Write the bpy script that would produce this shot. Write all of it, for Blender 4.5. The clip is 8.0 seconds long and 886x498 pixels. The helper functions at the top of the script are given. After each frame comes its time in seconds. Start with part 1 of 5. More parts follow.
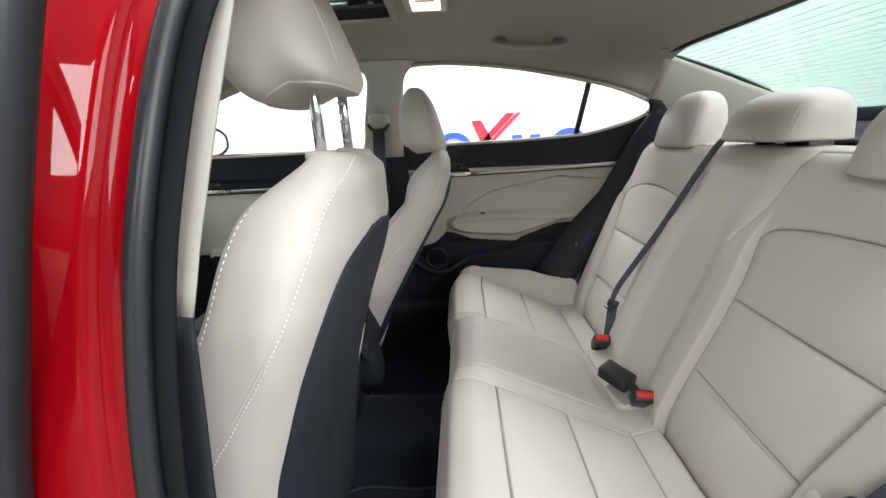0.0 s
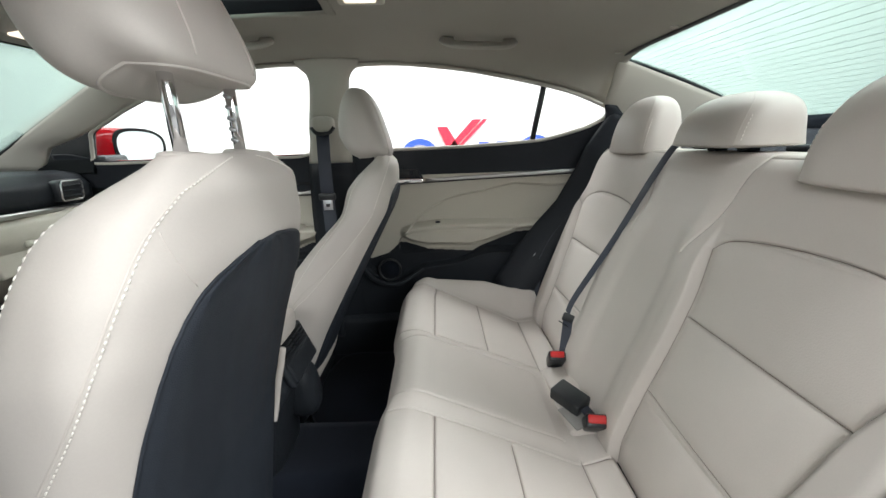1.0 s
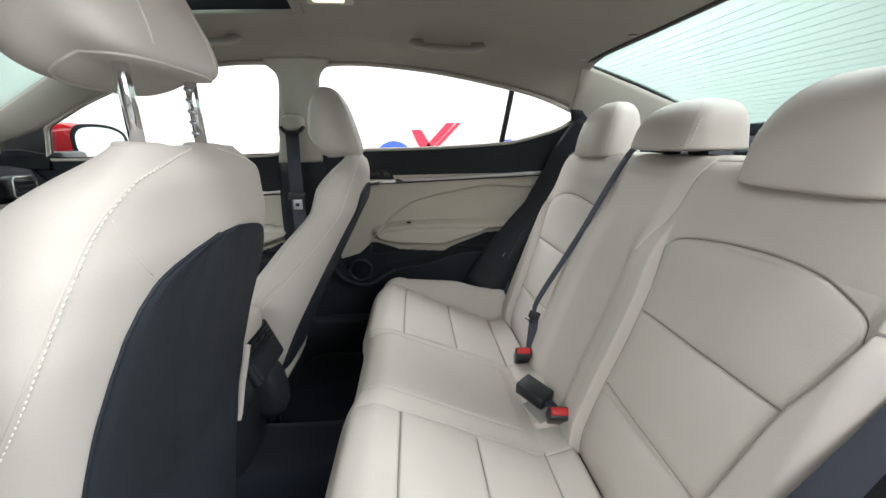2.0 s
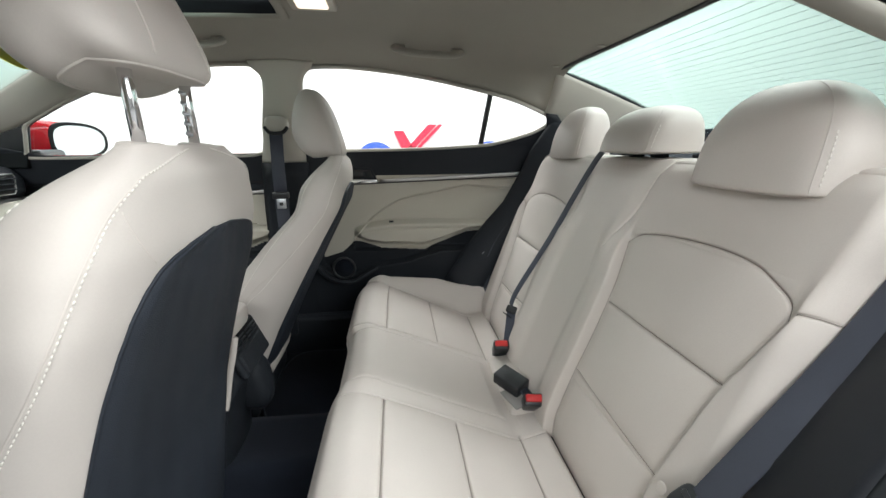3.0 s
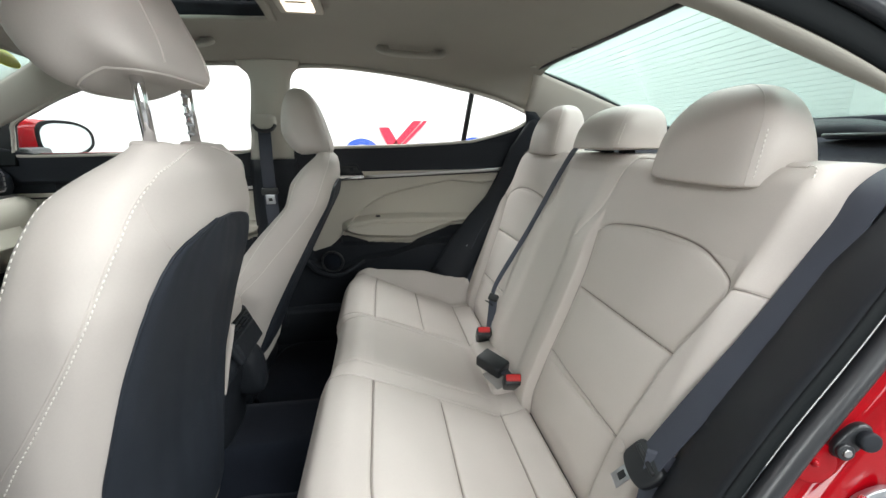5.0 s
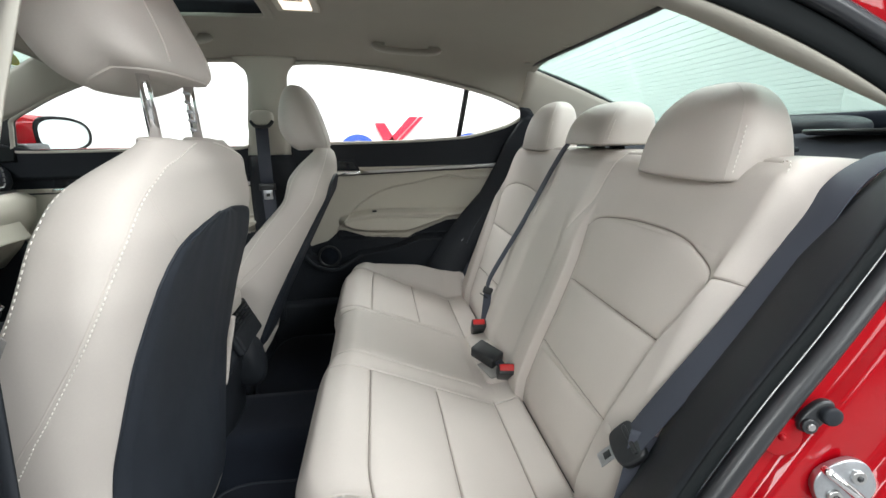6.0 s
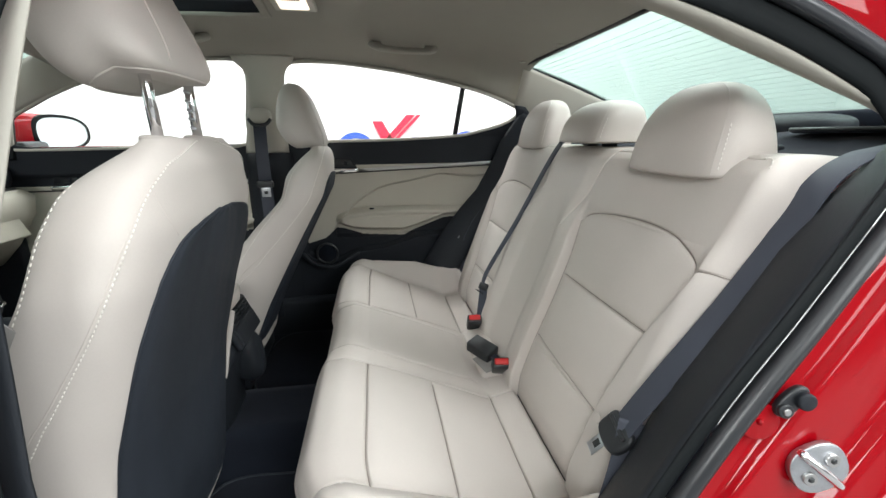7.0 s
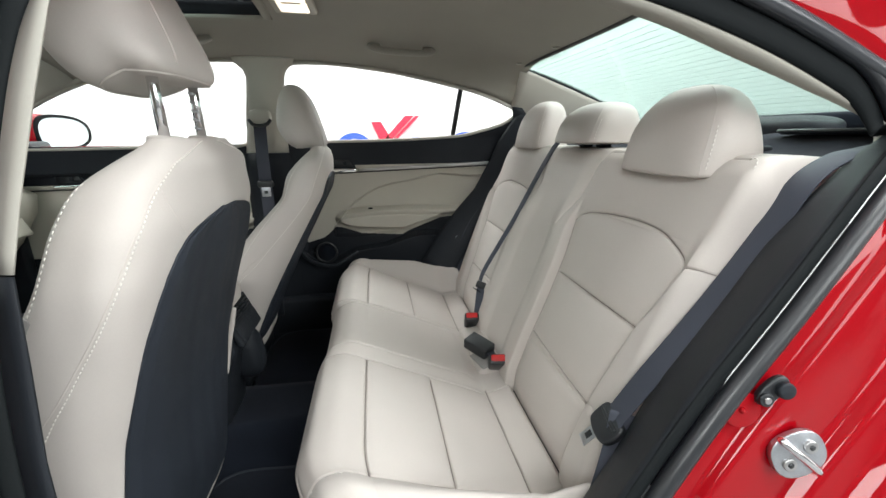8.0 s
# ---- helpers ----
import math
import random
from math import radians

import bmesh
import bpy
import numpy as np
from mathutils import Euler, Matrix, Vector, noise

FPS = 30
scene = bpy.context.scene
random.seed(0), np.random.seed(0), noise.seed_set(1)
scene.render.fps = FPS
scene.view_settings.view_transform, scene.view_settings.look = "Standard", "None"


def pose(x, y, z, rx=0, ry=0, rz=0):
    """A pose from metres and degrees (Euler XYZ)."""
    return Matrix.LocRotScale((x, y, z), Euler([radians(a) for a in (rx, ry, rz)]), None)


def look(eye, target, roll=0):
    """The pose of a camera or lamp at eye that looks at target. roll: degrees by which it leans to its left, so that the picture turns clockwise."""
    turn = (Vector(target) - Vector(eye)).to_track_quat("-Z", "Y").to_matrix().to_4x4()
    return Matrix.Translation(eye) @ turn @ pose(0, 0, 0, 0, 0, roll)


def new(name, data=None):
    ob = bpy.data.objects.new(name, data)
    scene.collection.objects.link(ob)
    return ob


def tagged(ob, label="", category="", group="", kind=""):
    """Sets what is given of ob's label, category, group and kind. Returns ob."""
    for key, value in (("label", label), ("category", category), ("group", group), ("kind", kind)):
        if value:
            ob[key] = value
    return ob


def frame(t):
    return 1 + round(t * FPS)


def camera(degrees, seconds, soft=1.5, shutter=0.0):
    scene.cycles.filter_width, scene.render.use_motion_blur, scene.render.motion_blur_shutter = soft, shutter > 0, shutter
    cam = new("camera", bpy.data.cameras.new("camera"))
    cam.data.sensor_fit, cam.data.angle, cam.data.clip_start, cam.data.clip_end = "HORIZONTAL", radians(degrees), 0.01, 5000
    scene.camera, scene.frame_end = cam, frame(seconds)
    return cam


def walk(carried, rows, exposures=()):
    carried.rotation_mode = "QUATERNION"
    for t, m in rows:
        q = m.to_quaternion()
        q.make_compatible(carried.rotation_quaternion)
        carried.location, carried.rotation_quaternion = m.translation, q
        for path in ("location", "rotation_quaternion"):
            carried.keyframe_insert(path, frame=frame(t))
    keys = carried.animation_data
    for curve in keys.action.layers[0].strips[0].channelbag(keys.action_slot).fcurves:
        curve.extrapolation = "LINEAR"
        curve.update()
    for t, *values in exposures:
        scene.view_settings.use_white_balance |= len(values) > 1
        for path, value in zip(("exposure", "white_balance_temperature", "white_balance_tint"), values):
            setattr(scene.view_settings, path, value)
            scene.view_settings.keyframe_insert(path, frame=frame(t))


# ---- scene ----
cam = camera(94.3, 8.0)
PATH = [
    (0, (-0.07, -1.042, 1.077), (-0.17, 0.883, 0.541), -2.4),
    (0.5, (-0.014, -0.985, 1.059), (-0.055, 0.945, 0.537), -2.4),
    (1, (0.02, -0.945, 1.064), (0.038, 0.99, 0.556), -1.9),
    (1.5, (0.038, -0.948, 1.054), (0.116, 0.987, 0.555), -1.4),
    (3, (0.041, -1.019, 1.055), (0.26, 0.908, 0.566), -0.5),
    (3.5, (0.041, -1.038, 1.058), (0.283, 0.886, 0.568), -0.5),
    (4, (0.039, -1.058, 1.059), (0.3, 0.863, 0.564), -0.5),
    (4.5, (0.04, -1.073, 1.058), (0.312, 0.844, 0.558), -0.6),
    (6, (0.04, -1.118, 1.058), (0.336, 0.789, 0.532), -0.7),
    (6.5, (0.042, -1.129, 1.058), (0.343, 0.775, 0.526), -0.7),
    (7, (0.043, -1.139, 1.058), (0.348, 0.764, 0.523), -0.7),
    (7.5, (0.042, -1.149, 1.057), (0.351, 0.753, 0.524), -0.6),
    (8, (0.042, -1.162, 1.058), (0.354, 0.74, 0.526), -0.6),
]
walk(cam, [(t, look(eye, target, roll)) for t, eye, target, roll in PATH])

# ---- world and studio light ----
world = bpy.data.worlds.new("world")
scene.world = world
world.use_nodes = True
world.node_tree.nodes["Background"].inputs[0].default_value = (0.9, 0.95, 1.0, 1)
world.node_tree.nodes["Background"].inputs[1].default_value = 0.02
scene.view_settings.exposure = 0.0


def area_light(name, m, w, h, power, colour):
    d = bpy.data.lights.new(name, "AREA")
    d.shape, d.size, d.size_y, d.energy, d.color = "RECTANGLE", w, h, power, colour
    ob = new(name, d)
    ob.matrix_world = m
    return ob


NEUTRAL = (0.96, 0.992, 0.99)
# first an unseen fill added for the seat flanks; then the luminous ceiling of the photo booth, and its lit near side
area_light("unseen_booth_light", look((-1.2, -3.4, 2.4), (-0.2, 0.1, 0.6)), 1.4, 0.9, 66, NEUTRAL)
area_light("unseen_booth_light", pose(1.5, -1.95, 3.55), 1.8, 0.7, 95, NEUTRAL)
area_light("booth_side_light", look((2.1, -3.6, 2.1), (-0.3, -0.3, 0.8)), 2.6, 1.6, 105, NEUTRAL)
area_light("unseen_booth_light", pose(0.2, 2.1, 3.55), 6.0, 1.6, 300, NEUTRAL)
area_light("unseen_booth_light", pose(3.6, 0.0, 3.55), 1.8, 3.0, 165, (0.95, 1.0, 1.0))
area_light("unseen_booth_light", pose(-3.6, 0.0, 3.55), 1.8, 3.0, 115, NEUTRAL)


# ---- materials ----
def material(name, colour, rough=0.6, metal=0.0, vary=0.08, grain=0.0, grain_scale=400.0, mottled=6.0, bump=0.15, coat=0.0,
             spec=0.5, sheen=0.0, weave=0.0, flakes=False):
    m = bpy.data.materials.new(name)
    m.use_nodes = True
    n, l = m.node_tree.nodes, m.node_tree.links
    b = n["Principled BSDF"]
    b.inputs["Roughness"].default_value = rough
    b.inputs["Metallic"].default_value = metal
    b.inputs["Coat Weight"].default_value = coat
    b.inputs["Coat Roughness"].default_value = 0.03
    b.inputs["Specular IOR Level"].default_value = spec
    b.inputs["Sheen Weight"].default_value = sheen
    co = n.new("ShaderNodeTexCoord")
    big = n.new("ShaderNodeTexNoise")
    big.inputs["Scale"].default_value, big.inputs["Detail"].default_value = mottled, 5
    l.new(co.outputs["Object"], big.inputs["Vector"])
    fine = n.new("ShaderNodeTexNoise")
    fine.inputs["Scale"].default_value, fine.inputs["Detail"].default_value = grain_scale, 3
    l.new(co.outputs["Object"], fine.inputs["Vector"])
    add_ = n.new("ShaderNodeMath")
    add_.operation = "MULTIPLY_ADD"
    add_.inputs[1].default_value = 0.5
    l.new(fine.outputs["Fac"], add_.inputs[0])
    l.new(big.outputs["Fac"], add_.inputs[2])
    ramp = n.new("ShaderNodeMapRange")
    ramp.inputs["From Min"].default_value, ramp.inputs["From Max"].default_value = 0.45, 1.05
    l.new(add_.outputs[0], ramp.inputs["Value"])
    mix = n.new("ShaderNodeMix")
    mix.data_type = "RGBA"
    mix.inputs["A"].default_value = (*[c * (1 - vary) for c in colour], 1)
    mix.inputs["B"].default_value = (*[min(1, c * (1 + vary)) for c in colour], 1)
    l.new(ramp.outputs["Result"], mix.inputs["Factor"])
    l.new(mix.outputs["Result"], b.inputs["Base Color"])
    rr = n.new("ShaderNodeMapRange")
    rr.inputs["To Min"].default_value, rr.inputs["To Max"].default_value = max(0, rough - 0.06), min(1, rough + 0.06)
    l.new(big.outputs["Fac"], rr.inputs["Value"])
    l.new(rr.outputs["Result"], b.inputs["Roughness"])
    height = fine.outputs["Fac"]
    if grain:
        vo = n.new("ShaderNodeTexVoronoi")
        vo.inputs["Scale"].default_value = grain
        l.new(co.outputs["Object"], vo.inputs["Vector"])
        height = vo.outputs["Distance"]
    if weave:
        wv = n.new("ShaderNodeTexWave")
        wv.inputs["Scale"].default_value = weave
        wv.inputs["Distortion"].default_value = 0.6
        l.new(co.outputs["Object"], wv.inputs["Vector"])
        height = wv.outputs["Fac"]
    bp = n.new("ShaderNodeBump")
    bp.inputs["Strength"].default_value, bp.inputs["Distance"].default_value = bump, 0.001
    l.new(height, bp.inputs["Height"])
    l.new(bp.outputs["Normal"], b.inputs["Normal"])
    return m


def glass(name, tint, gloss=0.06):
    m = bpy.data.materials.new(name)
    m.use_nodes = True
    n, l = m.node_tree.nodes, m.node_tree.links
    n.remove(n["Principled BSDF"])
    t, g, mx = n.new("ShaderNodeBsdfTransparent"), n.new("ShaderNodeBsdfGlossy"), n.new("ShaderNodeMixShader")
    t.inputs["Color"].default_value = (*tint, 1)
    g.inputs["Roughness"].default_value = 0.02
    lw, pw = n.new("ShaderNodeLayerWeight"), n.new("ShaderNodeMath")
    lw.inputs["Blend"].default_value = 0.5
    pw.operation = "POWER"
    pw.inputs[1].default_value = 5.0
    ma = n.new("ShaderNodeMath")
    ma.operation = "MULTIPLY_ADD"
    ma.inputs[1].default_value, ma.inputs[2].default_value = 0.5, gloss * 0.5
    l.new(lw.outputs["Facing"], pw.inputs[0])
    l.new(pw.outputs[0], ma.inputs[0])
    l.new(ma.outputs[0], mx.inputs[0])
    l.new(t.outputs[0], mx.inputs[1])
    l.new(g.outputs[0], mx.inputs[2])
    l.new(mx.outputs[0], n["Material Output"].inputs["Surface"])
    return m


def emitter(name, colour, strength):
    m = bpy.data.materials.new(name)
    m.use_nodes = True
    b = m.node_tree.nodes["Principled BSDF"]
    b.inputs["Base Color"].default_value = (*colour, 1)
    b.inputs["Emission Color"].default_value = (*colour, 1)
    b.inputs["Emission Strength"].default_value = strength
    return m


LEATHER = material("beige_leather", (0.55, 0.505, 0.47), 0.47, vary=0.045, grain=700, bump=0.16, spec=0.4)
LEATHER_SIDE = material("beige_vinyl", (0.54, 0.50, 0.468), 0.6, vary=0.04, grain=800, bump=0.07, spec=0.26)
PERFORATED = material("perforated_leather", (0.56, 0.515, 0.48), 0.52, vary=0.045, grain=420, bump=0.22, spec=0.36)
THREAD = material("pale_thread", (0.78, 0.75, 0.70), 0.7, vary=0.03)
# darker leather tone: the shade inside the sewn joints, put into colour
SEAM_SHADE = material("seam_shade", (0.33, 0.295, 0.27), 0.85, vary=0.05, spec=0.1)
PLASTIC = material("beige_plastic", (0.50, 0.475, 0.41), 0.55, vary=0.03, grain=900, bump=0.15, spec=0.35)
TRIM = material("pillar_trim_plastic", (0.47, 0.45, 0.40), 0.6, vary=0.03, grain=900, bump=0.12, spec=0.3)
HANDLE = material("grey_beige_handle_plastic", (0.40, 0.38, 0.34), 0.5, vary=0.03, spec=0.35)
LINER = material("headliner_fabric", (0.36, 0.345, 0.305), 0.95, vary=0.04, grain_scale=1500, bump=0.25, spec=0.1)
DARK = material("dark_plastic", (0.019, 0.022, 0.027), 0.48, vary=0.12, grain=1100, bump=0.25, spec=0.17)
DARK_CLOTH = material("dark_backrest_vinyl", (0.022, 0.027, 0.036), 0.6, vary=0.15, grain=800, bump=0.3, spec=0.25)
CARPET = material("black_carpet", (0.011, 0.014, 0.021), 0.95, vary=0.35, grain_scale=900, bump=0.8, spec=0.1, sheen=0.05)
RUBBER = material("black_rubber", (0.018, 0.020, 0.023), 0.36, vary=0.1, bump=0.08, spec=0.5)
BELT = material("woven_belt", (0.055, 0.062, 0.082), 0.55, vary=0.1, grain=1500, bump=0.25, spec=0.25)
RED = material("red_car_paint", (0.28, 0.002, 0.006), 0.42, metal=0.0, vary=0.04, grain_scale=2500, bump=0.004, coat=0.6, spec=0.0)
MOULDING = material("satin_black_moulding", (0.045, 0.048, 0.054), 0.24, vary=0.06, bump=0.03)
MATT_BLACK = material("matt_black_plastic", (0.008, 0.010, 0.011), 0.7, vary=0.1, spec=0.12)
CHROME = material("chrome", (0.78, 0.78, 0.79), 0.12, metal=1.0, vary=0.03, bump=0.02)
SATIN = material("satin_metal", (0.55, 0.55, 0.55), 0.3, metal=1.0, vary=0.04, bump=0.03)
STEEL = material("zinc_steel", (0.50, 0.52, 0.55), 0.38, metal=1.0, vary=0.12, mottled=60, bump=0.2)
BUTTON = material("red_button", (0.55, 0.02, 0.02), 0.4, vary=0.05)
TAG = material("grey_tag", (0.27, 0.26, 0.25), 0.7, vary=0.06)
WHITE = material("white_wall_paint", (0.86, 0.86, 0.85), 0.9, vary=0.01, bump=0.03)
GREY_WALL = material("grey_wall_paint", (0.20, 0.20, 0.20), 0.9, vary=0.02, bump=0.03)
FLOOR_PAINT = material("grey_floor_paint", (0.22, 0.22, 0.22), 0.6, vary=0.05)
BLUE_PAINT = material("blue_sign_paint", (0.03, 0.10, 0.55), 0.6, vary=0.03)
RED_PAINT = material("red_sign_paint", (0.70, 0.02, 0.06), 0.6, vary=0.03)
YELLOW = material("yellow_sticker", (0.62, 0.60, 0.03), 0.5, vary=0.04)
INK = material("dark_ink", (0.03, 0.05, 0.02), 0.6)
GLASS = glass("clear_glass", (0.98, 0.99, 0.985))
TINT = glass("green_tinted_glass", (0.68, 0.775, 0.745), 0.05)
MIRROR = material("mirror_silver", (0.66, 0.72, 0.74), 0.02, metal=1.0, vary=0.0, bump=0.0)
LINE = material("defroster_line", (0.35, 0.42, 0.40), 0.6)
LAMP = emitter("lit_lamp_lens", (1.0, 0.86, 0.70), 1.4)


# ---- tools ----
def mesh_of(name, verts, faces, smooth=True):
    me = bpy.data.meshes.new(name)
    me.from_pydata([tuple(float(c) for c in v) for v in verts], [], [tuple(int(i) for i in f) for f in faces])
    if smooth:
        me.polygons.foreach_set("use_smooth", [True] * len(me.polygons))
    me.update()
    return me


def fix_normals(me):
    bm = bmesh.new()
    bm.from_mesh(me)
    bmesh.ops.recalc_face_normals(bm, faces=bm.faces)
    bm.to_mesh(me)
    bm.free()


def thing(name, label, category, at=(0, 0, 0), group="", kind=""):
    ob = new(name)
    ob.location = at
    ob.empty_display_size = 0.05
    return tagged(ob, label, category, group, kind)


def under(ob, parent):
    if parent is not None:
        ob.parent = parent
        m = Matrix.Identity(4)
        p = parent
        while p is not None:
            m = (p.matrix_parent_inverse if p.parent else Matrix.Identity(4)) @ p.matrix_basis @ m
            p = p.parent
        ob.matrix_parent_inverse = m.inverted()
    return ob


def part(name, vf, mat, parent=None, label="", smooth=True, recalc=True, solid=0.0, bevel=0.0, offset=-1.0):
    me = mesh_of(name, vf[0], vf[1], smooth)
    if recalc:
        fix_normals(me)
    me.materials.append(mat)
    ob = new(name, me)
    under(ob, parent)
    if label:
        ob["label"] = label
    if solid:
        s = ob.modifiers.new("thickness", "SOLIDIFY")
        s.thickness, s.offset = solid, offset
    if bevel:
        b = ob.modifiers.new("rounding", "BEVEL")
        b.width, b.segments, b.limit_method, b.angle_limit = bevel, 3, "ANGLE", radians(35)
    return ob


def grid(nu, nv, fn):
    v = [fn(i / nu, j / nv) for i in range(nu + 1) for j in range(nv + 1)]
    f = [(i * (nv + 1) + j, (i + 1) * (nv + 1) + j, (i + 1) * (nv + 1) + j + 1, i * (nv + 1) + j + 1) for i in range(nu) for j in range(nv)]
    return v, f


def loft(rings, closed=True, caps=True):
    n = len(rings[0])
    v = [p for r in rings for p in r]
    f = []
    for i in range(len(rings) - 1):
        for j in range(n if closed else n - 1):
            k = (j + 1) % n
            f.append((i * n + j, i * n + k, (i + 1) * n + k, (i + 1) * n + j))
    if caps and closed:
        f.append(tuple(range(n - 1, -1, -1)))
        f.append(tuple(range((len(rings) - 1) * n, len(rings) * n)))
    return v, f


def curve(points, per=8, closed=False):
    """A smooth line through the points."""
    p = [np.array(q, float) for q in points]
    n = len(p)
    out = []
    for i in range(n if closed else n - 1):
        a, b, c, d = (p[(i + k) % n] if closed else p[min(max(i + k, 0), n - 1)] for k in (-1, 0, 1, 2))
        for s in range(per):
            t = s / per
            out.append(0.5 * ((2 * b) + (c - a) * t + (2 * a - 5 * b + 4 * c - d) * t * t + (3 * b - a - 3 * c + d) * t ** 3))
    if not closed:
        out.append(p[-1])
    return out


def sweep(path, profile, closed=False, up=(0, 0, 1), caps=True):
    """Carries a closed profile (pairs: side, up) along a path."""
    path = [Vector(q) for q in path]
    n = len(path)
    rings = []
    for i in range(n):
        a = path[(i - 1) % n] if closed or i else path[0]
        b = path[(i + 1) % n] if closed or i < n - 1 else path[-1]
        t = (b - a).normalized()
        u = Vector(up(path[i]) if callable(up) else up)
        s = t.cross(u).normalized()
        u = s.cross(t).normalized()
        rings.append([path[i] + s * x + u * y for x, y in profile])
    if closed:
        rings.append(rings[0])
    return loft(rings, True, caps and not closed)


def circle(r, n=10, ry=None):
    return [(r * math.cos(2 * math.pi * k / n), (ry or r) * math.sin(2 * math.pi * k / n)) for k in range(n)]


def rect(w, h, r=0.0, n=3):
    """A rounded rectangle profile."""
    r = min(r, w / 2 - 1e-5, h / 2 - 1e-5)
    if r <= 0:
        return [(-w / 2, -h / 2), (w / 2, -h / 2), (w / 2, h / 2), (-w / 2, h / 2)]
    out = []
    for cx, cy, a0 in ((w / 2 - r, h / 2 - r, 0), (-w / 2 + r, h / 2 - r, 90), (-w / 2 + r, -h / 2 + r, 180), (w / 2 - r, -h / 2 + r, 270)):
        for k in range(n + 1):
            a = radians(a0 + 90 * k / n)
            out.append((cx + r * math.cos(a), cy + r * math.sin(a)))
    return out


def box(size, m=None, r=0.004, n=2):
    """A box with rounded edges, about the origin of m."""
    bm = bmesh.new()
    bmesh.ops.create_cube(bm, size=1.0, matrix=Matrix.Diagonal((*size, 1)))
    if r:
        bmesh.ops.bevel(bm, geom=bm.edges[:], offset=min(r, min(size) * 0.45), segments=n, profile=0.5, affect="EDGES")
    if m is not None:
        bm.transform(m)
    bm.verts.index_update()
    v, f = [tuple(q.co) for q in bm.verts], [[q.index for q in g.verts] for g in bm.faces]
    bm.free()
    return v, f


def prism(outline, m, depth, r=0.0):
    """A flat outline (pairs) pushed to a depth along local z, with rounded rims."""
    rings = []
    n = len(outline)
    def ring(inset, z):
        out = []
        for i in range(n):
            a, b, d = (np.array(outline[(i + k) % n], float) for k in (-1, 0, 1))
            t = d - a
            nn = np.array((t[1], -t[0])) / (np.linalg.norm(t) + 1e-9)
            q = b - nn * inset * turn
            out.append(m @ Vector((q[0], q[1], z)))
        return out
    area = sum(outline[i][0] * outline[(i + 1) % n][1] - outline[(i + 1) % n][0] * outline[i][1] for i in range(n))
    turn = 1 if area > 0 else -1
    if r:
        for k in range(4):
            a = math.pi / 2 * k / 3
            rings.append(ring(r * (1 - math.sin(a)), r * (1 - math.cos(a))))
        for k in range(4):
            a = math.pi / 2 * k / 3
            rings.append(ring(r * (1 - math.cos(a)), depth - r * (1 - math.sin(a))))
    else:
        rings = [ring(0, 0), ring(0, depth)]
    return loft(rings)


def join(*vfs):
    v, f = [], []
    for a, b in vfs:
        k = len(v)
        v += list(a)
        f += [[i + k for i in g] for g in b]
    return v, f


def turned(vf, m):
    return [m @ Vector(p) for p in vf[0]], vf[1]


def pillow(size, m, n=2.6, shape=None, nu=28, nv=36, low=None):
    """A stuffed form: a rounded box with full cheeks; shape(x, y, z) bends it; low: squareness of the underside."""
    def se(c, e):
        return math.copysign(abs(c) ** e, c)
    e = 2 / n
    def fn(u, v):
        a, b = -math.pi / 2 + math.pi * u, 2 * math.pi * v
        k = e if a > 0 or not low else 2 / low
        x, y, z = se(math.cos(a), k) * se(math.cos(b), e), se(math.cos(a), k) * se(math.sin(b), e), se(math.sin(a), k)
        if shape:
            x, y, z = shape(x, y, z)
        return m @ Vector((x * size[0] / 2, y * size[1] / 2, z * size[2] / 2))
    return grid(nu, nv, fn)


def inside(poly, x, y):
    """Which of the points lie inside a closed outline (numpy)."""
    res = np.zeros(np.shape(x), bool)
    n = len(poly)
    for i in range(n):
        x1, y1 = poly[i][:2]
        x2, y2 = poly[(i + 1) % n][:2]
        c = ((y1 > y) != (y2 > y)) & (x < (x2 - x1) * (y - y1) / (y2 - y1 + 1e-12) + x1)
        res ^= c
    return res


def gap(line, x, y):
    """The distance of points from a line of straight pieces (numpy)."""
    d = np.full(np.shape(x), 9.0)
    for (x1, y1), (x2, y2) in zip(line[:-1], line[1:]):
        dx, dy = x2 - x1, y2 - y1
        t = np.clip(((x - x1) * dx + (y - y1) * dy) / (dx * dx + dy * dy + 1e-12), 0, 1)
        d = np.minimum(d, np.hypot(x - x1 - t * dx, y - y1 - t * dy))
    return d


def stitches(path, length=0.006, pitch=0.009, r=0.0011):
    """Thread stitches along a line."""
    out = []
    path = [Vector(q) for q in path]
    run = [0.0]
    for a, b in zip(path[:-1], path[1:]):
        run.append(run[-1] + (b - a).length)
    s = pitch
    i = 0
    while s < run[-1] - pitch:
        while run[i + 1] < s:
            i += 1
        d = (path[i + 1] - path[i]).normalized()
        c = path[i] + d * (s - run[i])
        q = d.to_track_quat("Z", "Y").to_matrix().to_4x4()
        ring = lambda z, k: [c + q @ Vector((k * r * math.cos(a), k * r * math.sin(a), z)) for a in (0, 1.26, 2.51, 3.77, 5.03)]
        out.append(loft([ring(-length / 2, 0.4), ring(-length / 3, 1), ring(length / 3, 1), ring(length / 2, 0.4)]))
        s += pitch
    return join(*out)


